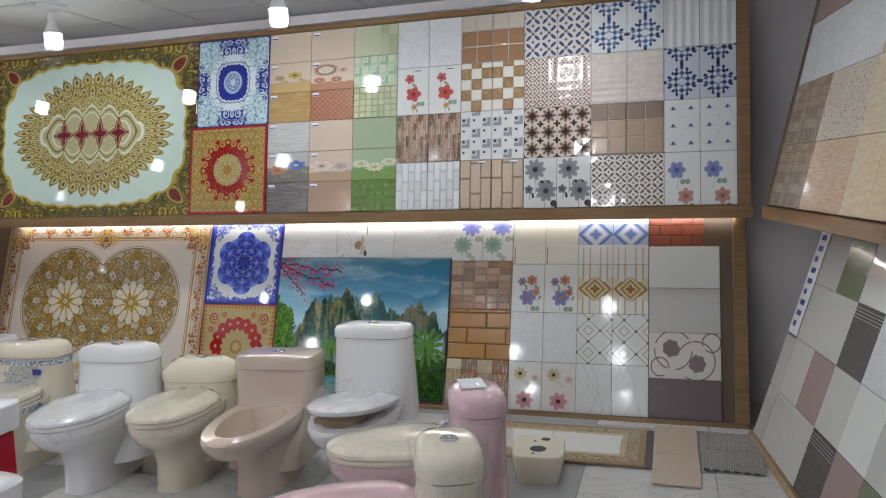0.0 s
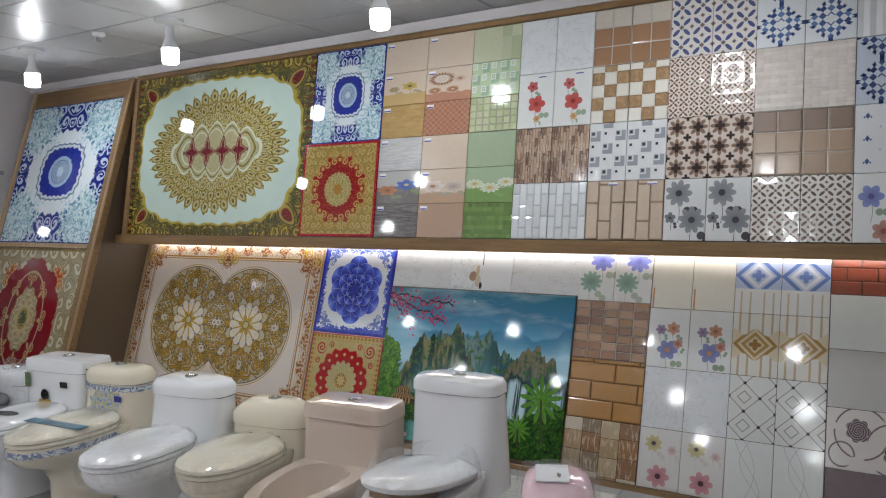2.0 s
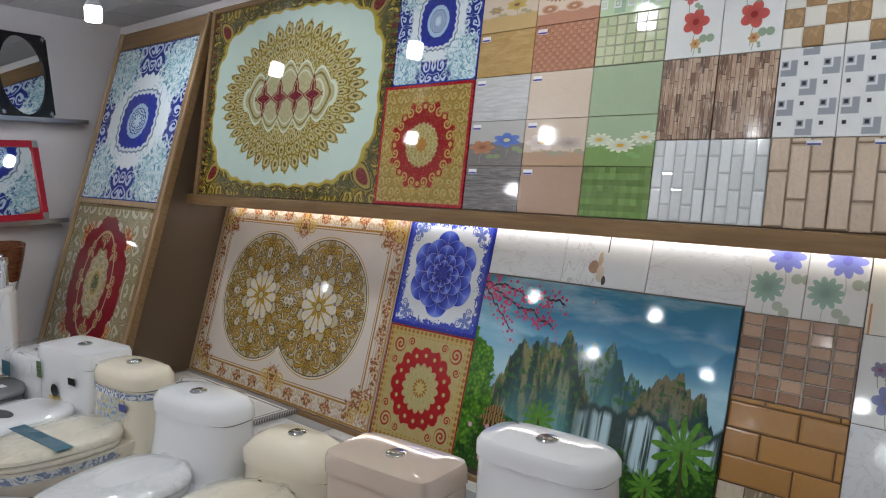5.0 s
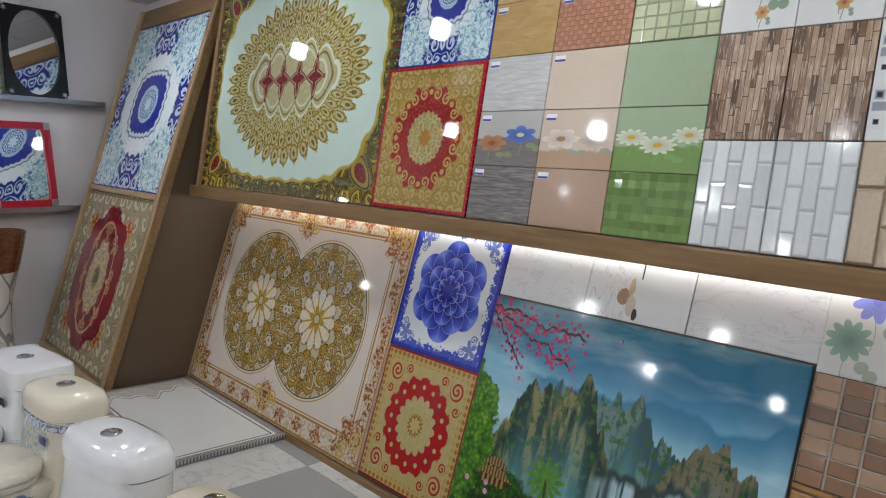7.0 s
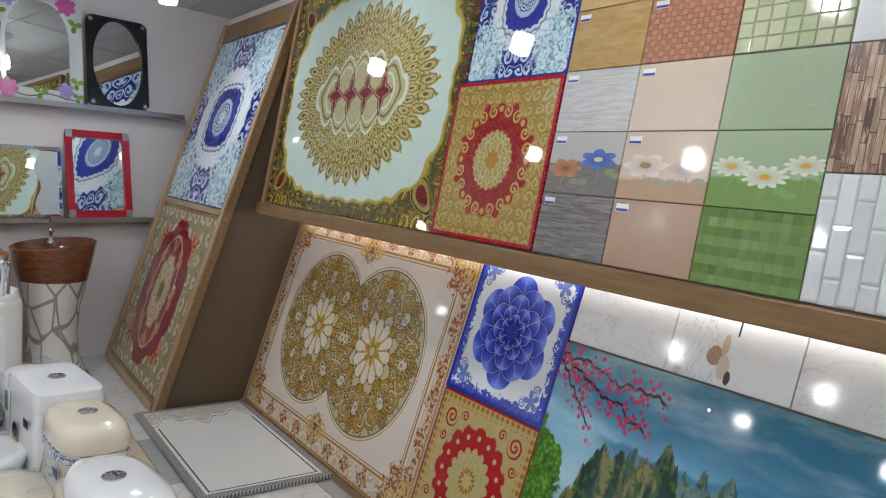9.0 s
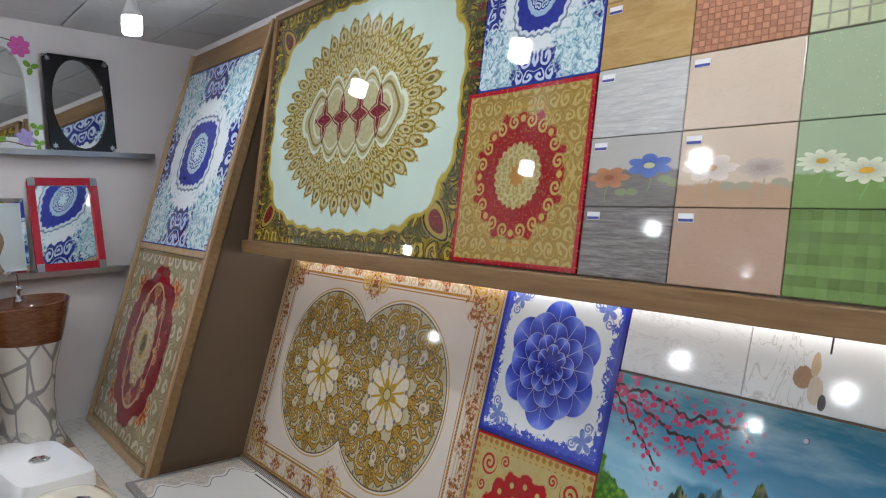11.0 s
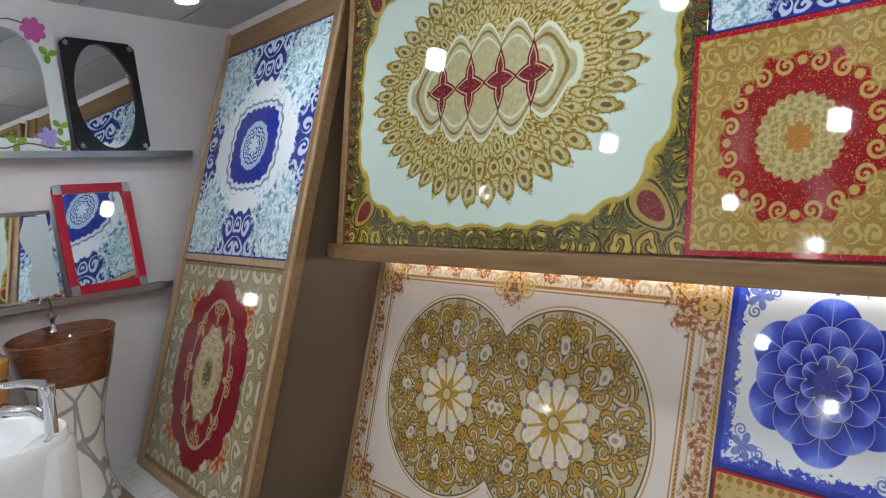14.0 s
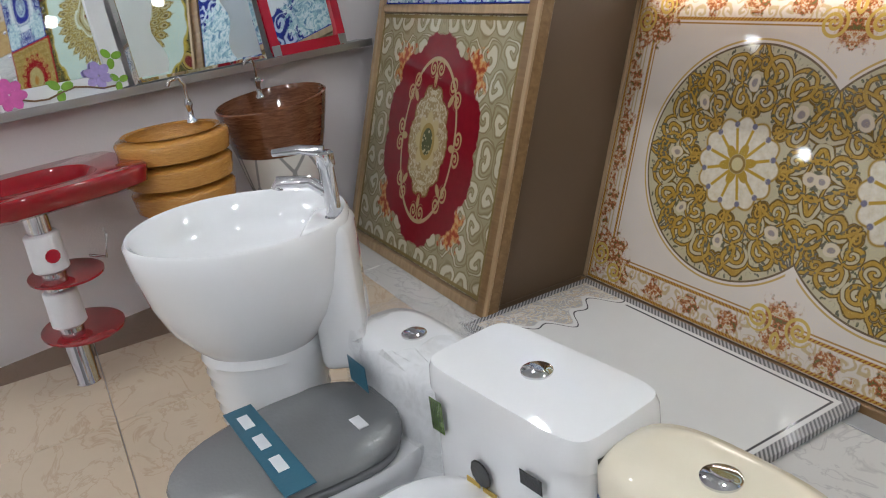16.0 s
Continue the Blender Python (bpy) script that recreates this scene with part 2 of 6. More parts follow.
def p_red_rug(u, v, w):
    x, y = (u - 0.5) * 0.6, (v - 0.5) * 0.6
    ax, ay = ab(x), ab(y)
    m = mx(ax, ay)
    r = hyp(x, y)
    gold = mix(noi(ax, ay, 40, 2), (0.22, 0.13, 0.022), (0.33, 0.22, 0.06))
    gold = mix(st(tendrils(ax, ay, 0.052, 1.0, 0.40), 14), gold, (0.42, 0.31, 0.11))
    p_, q_ = wedge(x, y, 8)
    octo = mx(m, (ax + ay) * 0.72)
    wob = (noi(ax, ay, 24, 2) - 0.5) * 0.05
    lobes = 0.205 + 0.006 * co(ang(y, x) * 16.0) + wob - octo
    col = mix(st(lobes, 150), gold, (0.25, 0.004, 0.008))
    leaf = mx(curl(p_ - 0.180, q_ - 0.040, 0.026, 0.018), 0.012 - hyp(p_ - 0.190, q_))
    col = mix(st(leaf, 350) * st(r - 0.122, 200), col, (0.44, 0.29, 0.08))
    col = mix(st(petals(x, y, 24, 0.112, 0.09), 200), col, mix(st(noi(ax, ay, 70, 2) - 0.5, 8), (0.30, 0.22, 0.07), (0.46, 0.38, 0.18)))
    col = mix(st(petals(x, y, 8, 0.04, 0.4), 200), col, (0.36, 0.16, 0.03))
    col = mix(st(0.0035 - ab(octo - 0.228), 300), col, (0.42, 0.22, 0.05))
    col = mix(st(m - 0.284, 300), col, (0.32, 0.006, 0.02))
    return glitter(x, y, col, 0.35)


def p_red_wheel(u, v, w):
    x, y = (u - 0.5) * 0.58, (v - 0.5) * 0.58
    ax, ay = ab(x), ab(y)
    m = mx(ax, ay)
    p_, q_ = wedge(x, y, 16)
    gold = mix(noi(ax, ay, 30, 2), (0.40, 0.29, 0.10), (0.50, 0.40, 0.19))
    corner = curl(ax - 0.195, ay - 0.195, 0.042, 0.022, 1.0, 0.22)
    corner = mx(corner, mx(curl(ax - 0.115, ay - 0.215, 0.022, 0.015), curl(ax - 0.215, ay - 0.115, 0.022, 0.015, -1.0)))
    col = mix(st(corner, 400), gold, (0.34, 0.02, 0.012))
    ragged = 0.200 + 0.008 * co(ang(y, x) * 16.0) + (noi(ax, ay, 26, 2) - 0.5) * 0.04 - hyp(x, y)
    col = mix(st(ragged, 200), col, (0.36, 0.006, 0.010))
    col = mix(st(0.010 - hyp(p_ - 0.163, q_), 300), col, (0.50, 0.38, 0.15))
    col = mix(st(petals(x, y, 16, 0.125, 0.16), 200), col, mix(noi(ax, ay, 60, 2), (0.34, 0.26, 0.09), (0.56, 0.47, 0.24)))
    col = mix(st(petals(x, y, 16, 0.05, 0.35), 200), col, (0.30, 0.13, 0.02))
    col = mix(st(petals(x, y, 8, 0.035, 0.4), 200), col, (0.50, 0.38, 0.15))
    rim = mix(st(co(ax * 210.0) + co(ay * 210.0) - 0.4, 4), (0.46, 0.33, 0.12), (0.30, 0.15, 0.03))
    col = mix(st(m - 0.245, 250), col, rim)
    return mix(st(m - 0.281, 300), col, (0.30, 0.01, 0.02))


def p_mandala(u, v, w):
    x, y = (u - 0.5) * 1.83, (v - 0.5) * 1.19
    ax, ay = ab(x), ab(y)
    bx = ax - 0.298
    r = hyp(bx, y)
    field = mix(noi(x, y, 4), (0.60, 0.53, 0.48), (0.68, 0.61, 0.56))
    d = mn(0.915 - ax, 0.595 - ay)
    # disc: sand ground, gold acanthus curls, leaf sprigs
    disc = mix(noi(x, y, 9, 3), (0.40, 0.34, 0.22), (0.50, 0.44, 0.31))
    wx = bx + (noi(ab(bx), ay, 9, 2, 4.0) - 0.5) * 0.045
    p_, q_ = wedge(wx, y + (noi(ab(bx), ay, 9, 2, 6.0) - 0.5) * 0.045, 8)
    curls = mx(curl(p_ - 0.225, q_ - 0.045, 0.045, 0.030, 1.0, 0.19), curl(p_ - 0.315, q_ - 0.075, 0.058, 0.034, -1.0, 0.19))
    curls = mx(curls, mx(curl(p_ - 0.345, q_ - 0.02, 0.03, 0.018), curl(p_ - 0.185, q_ - 0.012, 0.022, 0.014, -1.0)))
    stems = 0.005 - ab(q_ - 0.035 - 0.03 * si(p_ * 26.0))
    curls = mx(curls, mn(stems, p_ - 0.16))
    disc = mix(st(curls + 0.0042, 300), disc, (0.11, 0.065, 0.014))
    disc = mix(st(curls, 400), disc, mix(noi(x, y, 40, 2), (0.28, 0.15, 0.016), (0.50, 0.32, 0.07)))
    sprig = st(0.36 - vor(p_, q_ * 2.0, 42.0, 4.0), 12) * st(noi(ab(bx), ay, 13, 2, 5.0) - 0.49, 16) * st(r - 0.17, 60)
    disc = mix(sprig, disc, mix(noi(x, y, 30, 1), (0.07, 0.085, 0.02), (0.15, 0.13, 0.13)))
    heart = st(0.022 - hyp((p_ - 0.275) * 0.8, q_), 300)
    disc = mix(heart, disc, (0.56, 0.47, 0.36))
    disc = mix(st(0.010 - hyp((p_ - 0.275) * 0.8, q_), 300), disc, (0.26, 0.22, 0.22))
    col = mix(st(0.405 - r), field, disc)
    col = mix(st(0.0035 - ab(r - 0.405), 600), col, (0.14, 0.10, 0.06))
    col = mix(st(0.0035 - ab(r - 0.42), 500) * st(ax - 0.02), col, (0.45, 0.30, 0.10))
    # white lobed flower with a gold star
    col = mix(st(petals(bx, y, 12, 0.162, 0.13) + 0.006, 150), col, (0.30, 0.18, 0.03))
    col = mix(st(petals(bx, y, 12, 0.160, 0.15), 150), col, mix(noi(x, y, 45, 2), (0.46, 0.38, 0.24), (0.74, 0.70, 0.64)))
    a12 = md(ang(y, bx), 0.5236) - 0.2618
    col = mix(st(0.0055 - ab(a12) * r, 300) * st(0.125 - r, 200), col, (0.40, 0.25, 0.03))
    col = mix(st(petals(bx, y, 6, 0.075, 0.72, 0.2), 160), col, (0.36, 0.23, 0.03))
    col = mix(st(0.010 - hyp(a12 * 0.135, r - 0.138), 250), col, (0.15, 0.14, 0.20))
    col = mix(st(0.034 - r, 250), col, (0.48, 0.40, 0.22))
    col = mix(st(0.005 - ab(r - 0.028), 350), col, (0.22, 0.14, 0.04))
    # border: white strip with posies, beaded gold lines
    t = md(ax + 0.09, 0.18) - 0.09
    t2 = md(ay + 0.02, 0.18) - 0.09
    strip = mix(noi(ax, ay, 22, 2), (0.56, 0.48, 0.42), (0.68, 0.62, 0.57))
    scr = mx(tendrils(ax, d + 0.004, 0.06, 1.0, 0.40), -0.2)
    strip = mix(st(scr, 14) * 0.7, strip, (0.42, 0.29, 0.10))
    along = mn(hyp(t * 0.75, d - 0.06), hyp(t2 * 0.75, d - 0.06)) + (noi(ax, ay, 30, 2) - 0.5) * 0.075
    posy = ramp(noi(ax, ay, 55, 2, 3.0), (0.34, (0.13, 0.12, 0.04)), (0.44, (0.28, 0.075, 0.03)), (0.52, (0.44, 0.22, 0.10)), (0.60, (0.60, 0.52, 0.42)), (0.70, (0.40, 0.28, 0.09)))
    strip = mix(st(0.036 - along, 110), strip, posy)
    col = mix(st(0.108 - d), col, strip)
    bead = mix(st(co((ax + ay) * 420) - 0.2, 5), (0.46, 0.27, 0.05), (0.26, 0.09, 0.02))
    col = mix(st(0.006 - ab(d - 0.112), 250), col, bead)
    col = mix(st(0.003 - ab(d - 0.128), 400), col, (0.36, 0.20, 0.06))
    col = mix(st(0.006 - ab(d - 0.010), 250), col, bead)
    for cx, cy, size in ((0.785, 0.455, 0.075), (0.0, 0.455, 0.065)):
        cc = hyp(ax - cx, ay - cy) + (noi(ax, ay, 20, 3) - 0.5) * 0.16
        col = mix(st(size - cc, 60), col, posy)
        col = mix(st(mx(curl(ax - cx - 0.075, ay - cy - 0.02, 0.05, 0.022), curl(ax - cx + 0.02, ay - cy - 0.075, 0.045, 0.022, -1.0)), 350), col, (0.52, 0.36, 0.09))
    return glitter(x, y, col, 0.22)


def p_blue_flower(u, v, w):
    x, y = (u - 0.5) * 0.58, (v - 0.5) * 0.58
    ax, ay = ab(x), ab(y)
    d = 0.29 - mx(ax, ay)
    r = hyp(x, y)
    col = mix(noi(x, y, 6), (0.70, 0.74, 0.78), (0.64, 0.69, 0.74))
    sprig = noi(x, y, 34, 3, 0.0, 0.6, 1.0)
    col = mix(st(0.042 - d + (sprig - 0.5) * 0.13, 110), col, mix(noi(x, y, 30), (0.02, 0.035, 0.36), (0.07, 0.12, 0.56)))
    col = mix(st(0.018 - d + (noi(x, y, 60, 2) - 0.5) * 0.03, 150), col, (0.02, 0.03, 0.30))
    cx, cy = ax - 0.205, ay - 0.215
    tuft = mx(petals(cx, cy, 5, 0.042, 0.7, 0.6), mx(curl(cx + 0.045, cy - 0.012, 0.02, 0.012), curl(cx - 0.012, cy + 0.045, 0.02, 0.012, -1.0)))
    col = mix(st(tuft, 300), col, mix(noi(x, y, 60, 2), (0.04, 0.07, 0.36), (0.24, 0.32, 0.60)))
    for n, r0, turn in ((6, 0.222, 0.52), (6, 0.190, 0.0), (6, 0.145, 0.52), (6, 0.105, 0.0), (6, 0.068, 0.52)):
        a = md(ang(y, x) + turn, 6.28318 / n) - 3.14159 / n
        side = ab(a) * (n / 3.14159)
        s = r0 * (1.0 - 0.30 * op("POWER", 1.0 - side, 2.4)) - r
        side = 1.0 - side
        along = op("MULTIPLY", s, 1.0 / (r0 * 0.42), clamp=True)
        ridge = op("MULTIPLY", (1.0 - side) * (1.15 - along), 1.0, clamp=True)
        vein = noi(a * 30.0, r * 6.0, 2.0, 2, turn) * 0.25
        shade = ramp(ridge + vein, (0.05, (0.004, 0.006, 0.09)), (0.45, (0.014, 0.026, 0.33)), (0.80, (0.06, 0.11, 0.62)), (1.0, (0.16, 0.24, 0.78)))
        col = mix(st(s + 0.0025, 500), col, (0.34, 0.40, 0.70))
        col = mix(st(s, 400), col, shade)
        col = mix(st(0.0014 - ab(ab(a) - 3.14159 / n) * r, 900) * st(s), col, (0.28, 0.34, 0.66))
    col = mix(st(0.034 - r, 300), col, (0.02, 0.03, 0.30))
    return mix(st(0.12 - vor(x, y, 130), 20) * st(0.031 - r, 400), col, (0.5, 0.55, 0.8))


def p_side_red(u, v, w):
    x, y = (u - 0.5) * 1.12, (v - 0.5) * 1.12
    ax, ay = ab(x), ab(y)
    n = noi(ax, ay, 8, 3)
    ground = mix(noi(ax, ay, 12, 3), (0.27, 0.23, 0.13), (0.37, 0.33, 0.21))
    t = tendrils(ax, ay + 0.03, 0.125, 1.0, 0.42)
    col = mix(st(t + 0.05, 14), ground, (0.20, 0.15, 0.07))
    col = mix(st(t, 20), col, (0.54, 0.49, 0.36))
    cc = hyp(ax - 0.28, ay - 0.33) + (noi(ax, ay, 20, 3) - 0.5) * 0.24
    col = mix(st(0.085 - cc, 40), col, ramp(noi(ax, ay, 36, 2), (0.4, (0.30, 0.05, 0.02)), (0.52, (0.50, 0.19, 0.06)), (0.64, (0.55, 0.34, 0.14))))
    e = hyp(x / 0.375, y / 0.47) + (n - 0.5) * 0.26 + 0.03 * co(ang(y, x) * 10.0)
    col = mix(st(1.0 - e, 60), col, mix(noi(x, y, 30), (0.17, 0.006, 0.014), (0.24, 0.010, 0.02)))
    col = mix(st(0.025 - ab(hyp(x / 0.215, y / 0.37) - 1.0), 90), col, (0.46, 0.33, 0.20))
    p_, q_ = wedge(x, y * 0.72, 8)
    leaf = mx(curl(p_ - 0.235, q_ - 0.03, 0.03, 0.017), 0.012 - hyp((p_ - 0.20) * 0.5, q_))
    col = mix(st(leaf, 300), col, (0.44, 0.30, 0.15))
    e2 = hyp(x / 0.15, y / 0.235) + (noi(ax, ay, 16, 3) - 0.5) * 0.5
    col = mix(st(1.06 - e2, 30), col, (0.22, 0.12, 0.04))
    col = mix(st(1.0 - e2, 30), col, mix(st(noi(ax, ay, 38, 2, 6.0, 0.5, 1.0) - 0.5, 9), (0.34, 0.25, 0.13), (0.55, 0.47, 0.33)))
    col = mix(st(petals(x, y * 0.72, 8, 0.10, 0.3), 90), col, (0.50, 0.40, 0.22))
    col = mix(st(1.0 - hyp(x / 0.06, y / 0.085), 20), col, (0.34, 0.24, 0.08))
    col = mix(st(1.0 - hyp(x / 0.042, y / 0.062), 20), col, mix(st(vor(x, y, 50.0) - 0.35, 9), (0.40, 0.36, 0.22), (0.08, 0.09, 0.04)))
    d = 0.56 - mx(ax, ay)
    return mix(st(0.008 - ab(d - 0.012), 250), col, (0.22, 0.16, 0.06))


def p_landscape(u, v, w):
    x, y = u * 1.24, v * 0.90
    col = ramp(v, (0.0, (0.03, 0.20, 0.22)), (0.30, (0.07, 0.30, 0.36)), (0.55, (0.34, 0.56, 0.66)), (0.72, (0.16, 0.40, 0.56)), (0.86, (0.045, 0.22, 0.40)), (1.0, (0.025, 0.16, 0.24)))
    cloud = st(noi(x, y * 3.6, 2.6, 5, 1.0) - 0.56, 5)
    col = mix(cloud * 0.45, col, (0.50, 0.70, 0.80))
    for k, (base, amp, tone) in enumerate(((0.74, 0.22, (0.06, 0.24, 0.42)), (0.66, 0.26, (0.045, 0.19, 0.33)))):
        ridge = base + (noi(x, 0.0, 2.6 + k, 3, 3.0 + 4.0 * k) - 0.5) * amp
        fade = op("MULTIPLY", ridge - y, 7.0, clamp=True)
        col = mix(st(ridge - y, 60) * st(u - 0.22, 12) * (1.0 - fade), col, tone)
    # pillars of rock: dark, one flank lit, feet lost in mist
    for k, (base, amp, sc, dark, lit, mid, span) in enumerate((
            (0.57, 0.46, 9.0, (0.030, 0.085, 0.10), (0.13, 0.21, 0.19), 0.48, 0.34),
            (0.55, 0.66, 6.5, (0.012, 0.035, 0.028), (0.20, 0.20, 0.09), 0.34, 0.24),
            (0.54, 0.50, 7.5, (0.016, 0.040, 0.040), (0.17, 0.15, 0.09), 0.83, 0.17))):
        gate = 0.20 - op("POWER", ab(u - mid) / span, 3.0) * 0.34
        peak = base + (noi(x, 0.0, sc, 4, 11.0 + 5 * k, 0.60) - 0.5) * amp + gate - 0.12
        grain = noi(x * 5.0, y * 1.3, 9, 5, 3.0 * k, 0.7)
        flank = noi(x * 3.2, y * 0.6, 5.0, 2, 8.0 + k)
        rock = mix(st(flank - 0.52, 12) * st(grain - 0.42, 9), dark, lit)
        rock = mix(st(noi(x, y, 34, 3, 5.0 + k) - 0.57, 10), rock, (0.035, 0.11, 0.02))
        fade = op("MULTIPLY", peak - y, (2.6, 2.0, 2.3)[k], clamp=True)
        col = mix(st(peak - y, 140), col, mix(op("POWER", fade, 2.2), rock, (0.16, 0.42, 0.46)))
    # dark cliff with falling water, low to the right
    cliff = 0.42 + (noi(x, 0.0, 7.0, 4, 31.0) - 0.5) * 0.22 - y
    here = st(u - 0.52, 16)
    stone = mix(noi(x * 2.0, y * 3.0, 14, 4, 7.0), (0.010, 0.028, 0.028), (0.05, 0.09, 0.085))
    col = mix(st(cliff, 60) * here, col, stone)
    streak = noi(x * 26.0, y * 1.1, 2.0, 3, 2.0)
    lane = st(noi(x, 0.0, 9.0, 1, 17.0) - 0.47, 14)
    col = mix(lane * st(streak - 0.44, 7) * st(cliff - 0.03, 40) * st(y - 0.07, 40) * here * 0.85, col, (0.52, 0.72, 0.80))
    # foliage
    green = ramp(vor(x, y, 60.0) * 0.7 + noi(x, y, 14, 4) * 0.9 - 0.25, (0.0, (0.10, 0.26, 0.02)), (0.42, (0.02, 0.09, 0.010)), (0.9, (0.004, 0.018, 0.006)))
    low = 0.24 + (noi(x, y, 6, 4, 2.0) - 0.5) * 0.34 + op("POWER", ab(u - 0.50) * 1.9, 2.0) * 0.14 - v
    col = mix(st(low, 40), col, green)
    left = 0.60 - hyp((u + 0.02) * 2.3, (v - 0.40) * 1.05) * 1.8 + (noi(x, y, 11, 4, 5.0) - 0.5) * 0.55
    fresh = ramp(vor(x, y, 55.0, 3.0) * 0.6 + noi(x, y, 18, 4) * 0.9 - 0.28, (0.0, (0.26, 0.44, 0.03)), (0.42, (0.06, 0.20, 0.015)), (0.85, (0.008, 0.035, 0.008)))
    col = mix(st(left, 40), col, fresh)
    for cx, cy, size in ((1.10, 0.33, 0.13), (0.44, 0.30, 0.085), (0.98, 0.16, 0.075)):
        px, py = x - cx, y - cy
        fan = petals(px, py, 13, size, 0.72, 0.3) + (noi(x, y, 30, 2) - 0.5) * 0.02
        col = mix(st(fan, 130), col, mix(noi(x, y, 40, 2), (0.02, 0.10, 0.012), (0.14, 0.36, 0.04)))
        col = mix(st(0.006 - ab(px + py * 0.1), 250) * st(0.0 - py, 60) * st(py + size * 1.8, 60), col, (0.05, 0.05, 0.025))
    pool = st(0.13 - v + (noi(x, y, 6, 2) - 0.5) * 0.14, 40) * st(0.24 - ab(u - 0.45), 20)
    col = mix(pool * 0.85, col, mix(noi(x, y * 5.0, 18, 3), (0.02, 0.20, 0.20), (0.20, 0.50, 0.50)))
    px, py = x - 0.20, y - 0.20
    for lift, wide in ((0.075, 0.070), (0.035, 0.095)):
        roof = mn(mn(wide - ab(px) - (py - lift) * 1.6, py - lift), 0.032 + lift - py)
        col = mix(st(roof, 400), col, mix(st(co(px * 420.0), 4), (0.10, 0.055, 0.02), (0.30, 0.20, 0.08)))
        wall = mn(wide * 0.66 - ab(px), mn(lift - py, py - lift + 0.03))
        col = mix(st(wall, 400), col, mix(st(co(px * 260.0) - 0.1, 5), (0.05, 0.025, 0.01), (0.34, 0.20, 0.07)))
    lily = st(0.15 - vor(x, y, 13.0, 4.0), 30) * st(0.24 - v, 30) * st(0.30 - u, 30)
    col = mix(lily, col, (0.62, 0.32, 0.44))
    # plum branch
    for slope, start, reach in ((0.52, 0.95, 0.34), (0.15, 0.955, 0.38), (1.25, 0.93, 0.16)):
        b = ab(v - start + u * slope + (noi(x, 0.0, 12, 2, slope) - 0.5) * 0.12)
        col = mix(st(0.006 - b, 300) * st(reach - u, 60), col, (0.035, 0.014, 0.018))
        bud = st(0.40 - vor(x, y, 46.0, 6.0 + slope), 14) * st(0.055 - b + (noi(x, y, 16, 2, slope) - 0.5) * 0.10, 60) * st(reach + 0.02 - u, 30)
        col = mix(bud, col, mix(noi(x, y, 60), (0.34, 0.01, 0.06), (0.58, 0.08, 0.20)))
    return col


# ---- wall tile patterns (0 to 1 over the tile) ----
def cells(u, v, nx, ny):
    return fl(u * nx), fl(v * ny), fr(u * nx) - 0.5, fr(v * ny) - 0.5


def marble(c, vein, scale=3.0, amount=0.5):
    def paint(u, v, z):
        r = obj_random() * 17.0
        n = noi(u, v * 1.5, scale, 5, r, 0.6, 1.0)
        line = st(0.012 - ab(n - 0.5), 50)
        base = mix(noi(u, v, 7, 4, r + 3.0), tuple(k * 0.93 for k in c), c)
        return mix(line * amount, base, vein)
    return paint


def streaks(a, b, scale=4.0, across=12.0):
    def paint(u, v, z):
        r = obj_random() * 9.0
        n = noi(u * 1.2, v * across, scale, 5, r, 0.65, 0.6)
        col = ramp(n, (0.25, a), (0.5, tuple((p + q) / 2 for p, q in zip(a, b))), (0.72, b))
        return [col, n]
    return paint


def checks(nx, ny, colours, gap=0.0):
    def paint(u, v, z):
        i, j, x, y = cells(u, v, nx, ny)
        k = rnd(i, j, 2.0)
        col = colours[0]
        for n, c in enumerate(colours[1:], 1):
            col = mix(st(k - n / len(colours), 500), col, c)
        col = mix(noi(u, v, 14, 4) * 0.35, col, (0.35, 0.22, 0.12))
        d = 0.5 - mx(ab(x), ab(y))
        if gap:
            col = mix(st(gap - d, 60), col, (0.45, 0.42, 0.38))
        return [col, op("MULTIPLY", d, 12.0, clamp=True)]
    return paint


def alternate(nx, ny, a, b, veins=(0.4, 0.3, 0.2)):
    def paint(u, v, z):
        i, j, x, y = cells(u, v, nx, ny)
        odd = st(md(i + j, 2.0) - 0.5, 500)
        n = noi(u, v, 9, 4, 0.0, 0.6, 0.8)
        col = mix(odd, a, mix(st(n - 0.45, 8), b, veins))
        return [col, op("MULTIPLY", 0.5 - mx(ab(x), ab(y)), 14.0, clamp=True)]
    return paint


def bricks(nx, ny, c, joint, tall=False, wood=0.0):
    def paint(u, v, z):
        a, b = (v, u) if tall else (u, v)
        row = fl(b * ny)
        sx = fr(a * nx + md(row, 2.0) * 0.5) - 0.5
        sy = fr(b * ny) - 0.5
        k = rnd(fl(a * nx + md(row, 2.0) * 0.5), row)
        g = noi(u * 3.0, v * 3.0, 6, 4)
        col = mix(k * 0.5 + g * 0.5, tuple(q * 0.8 for q in c), tuple(min(1, q * 1.12) for q in c))
        d = mn((0.5 - ab(sx)) / nx, (0.5 - ab(sy)) / ny)
        return [mix(st(0.008 - d, 250), col, joint), op("MULTIPLY", d, 40.0, clamp=True) + g * wood]
    return paint


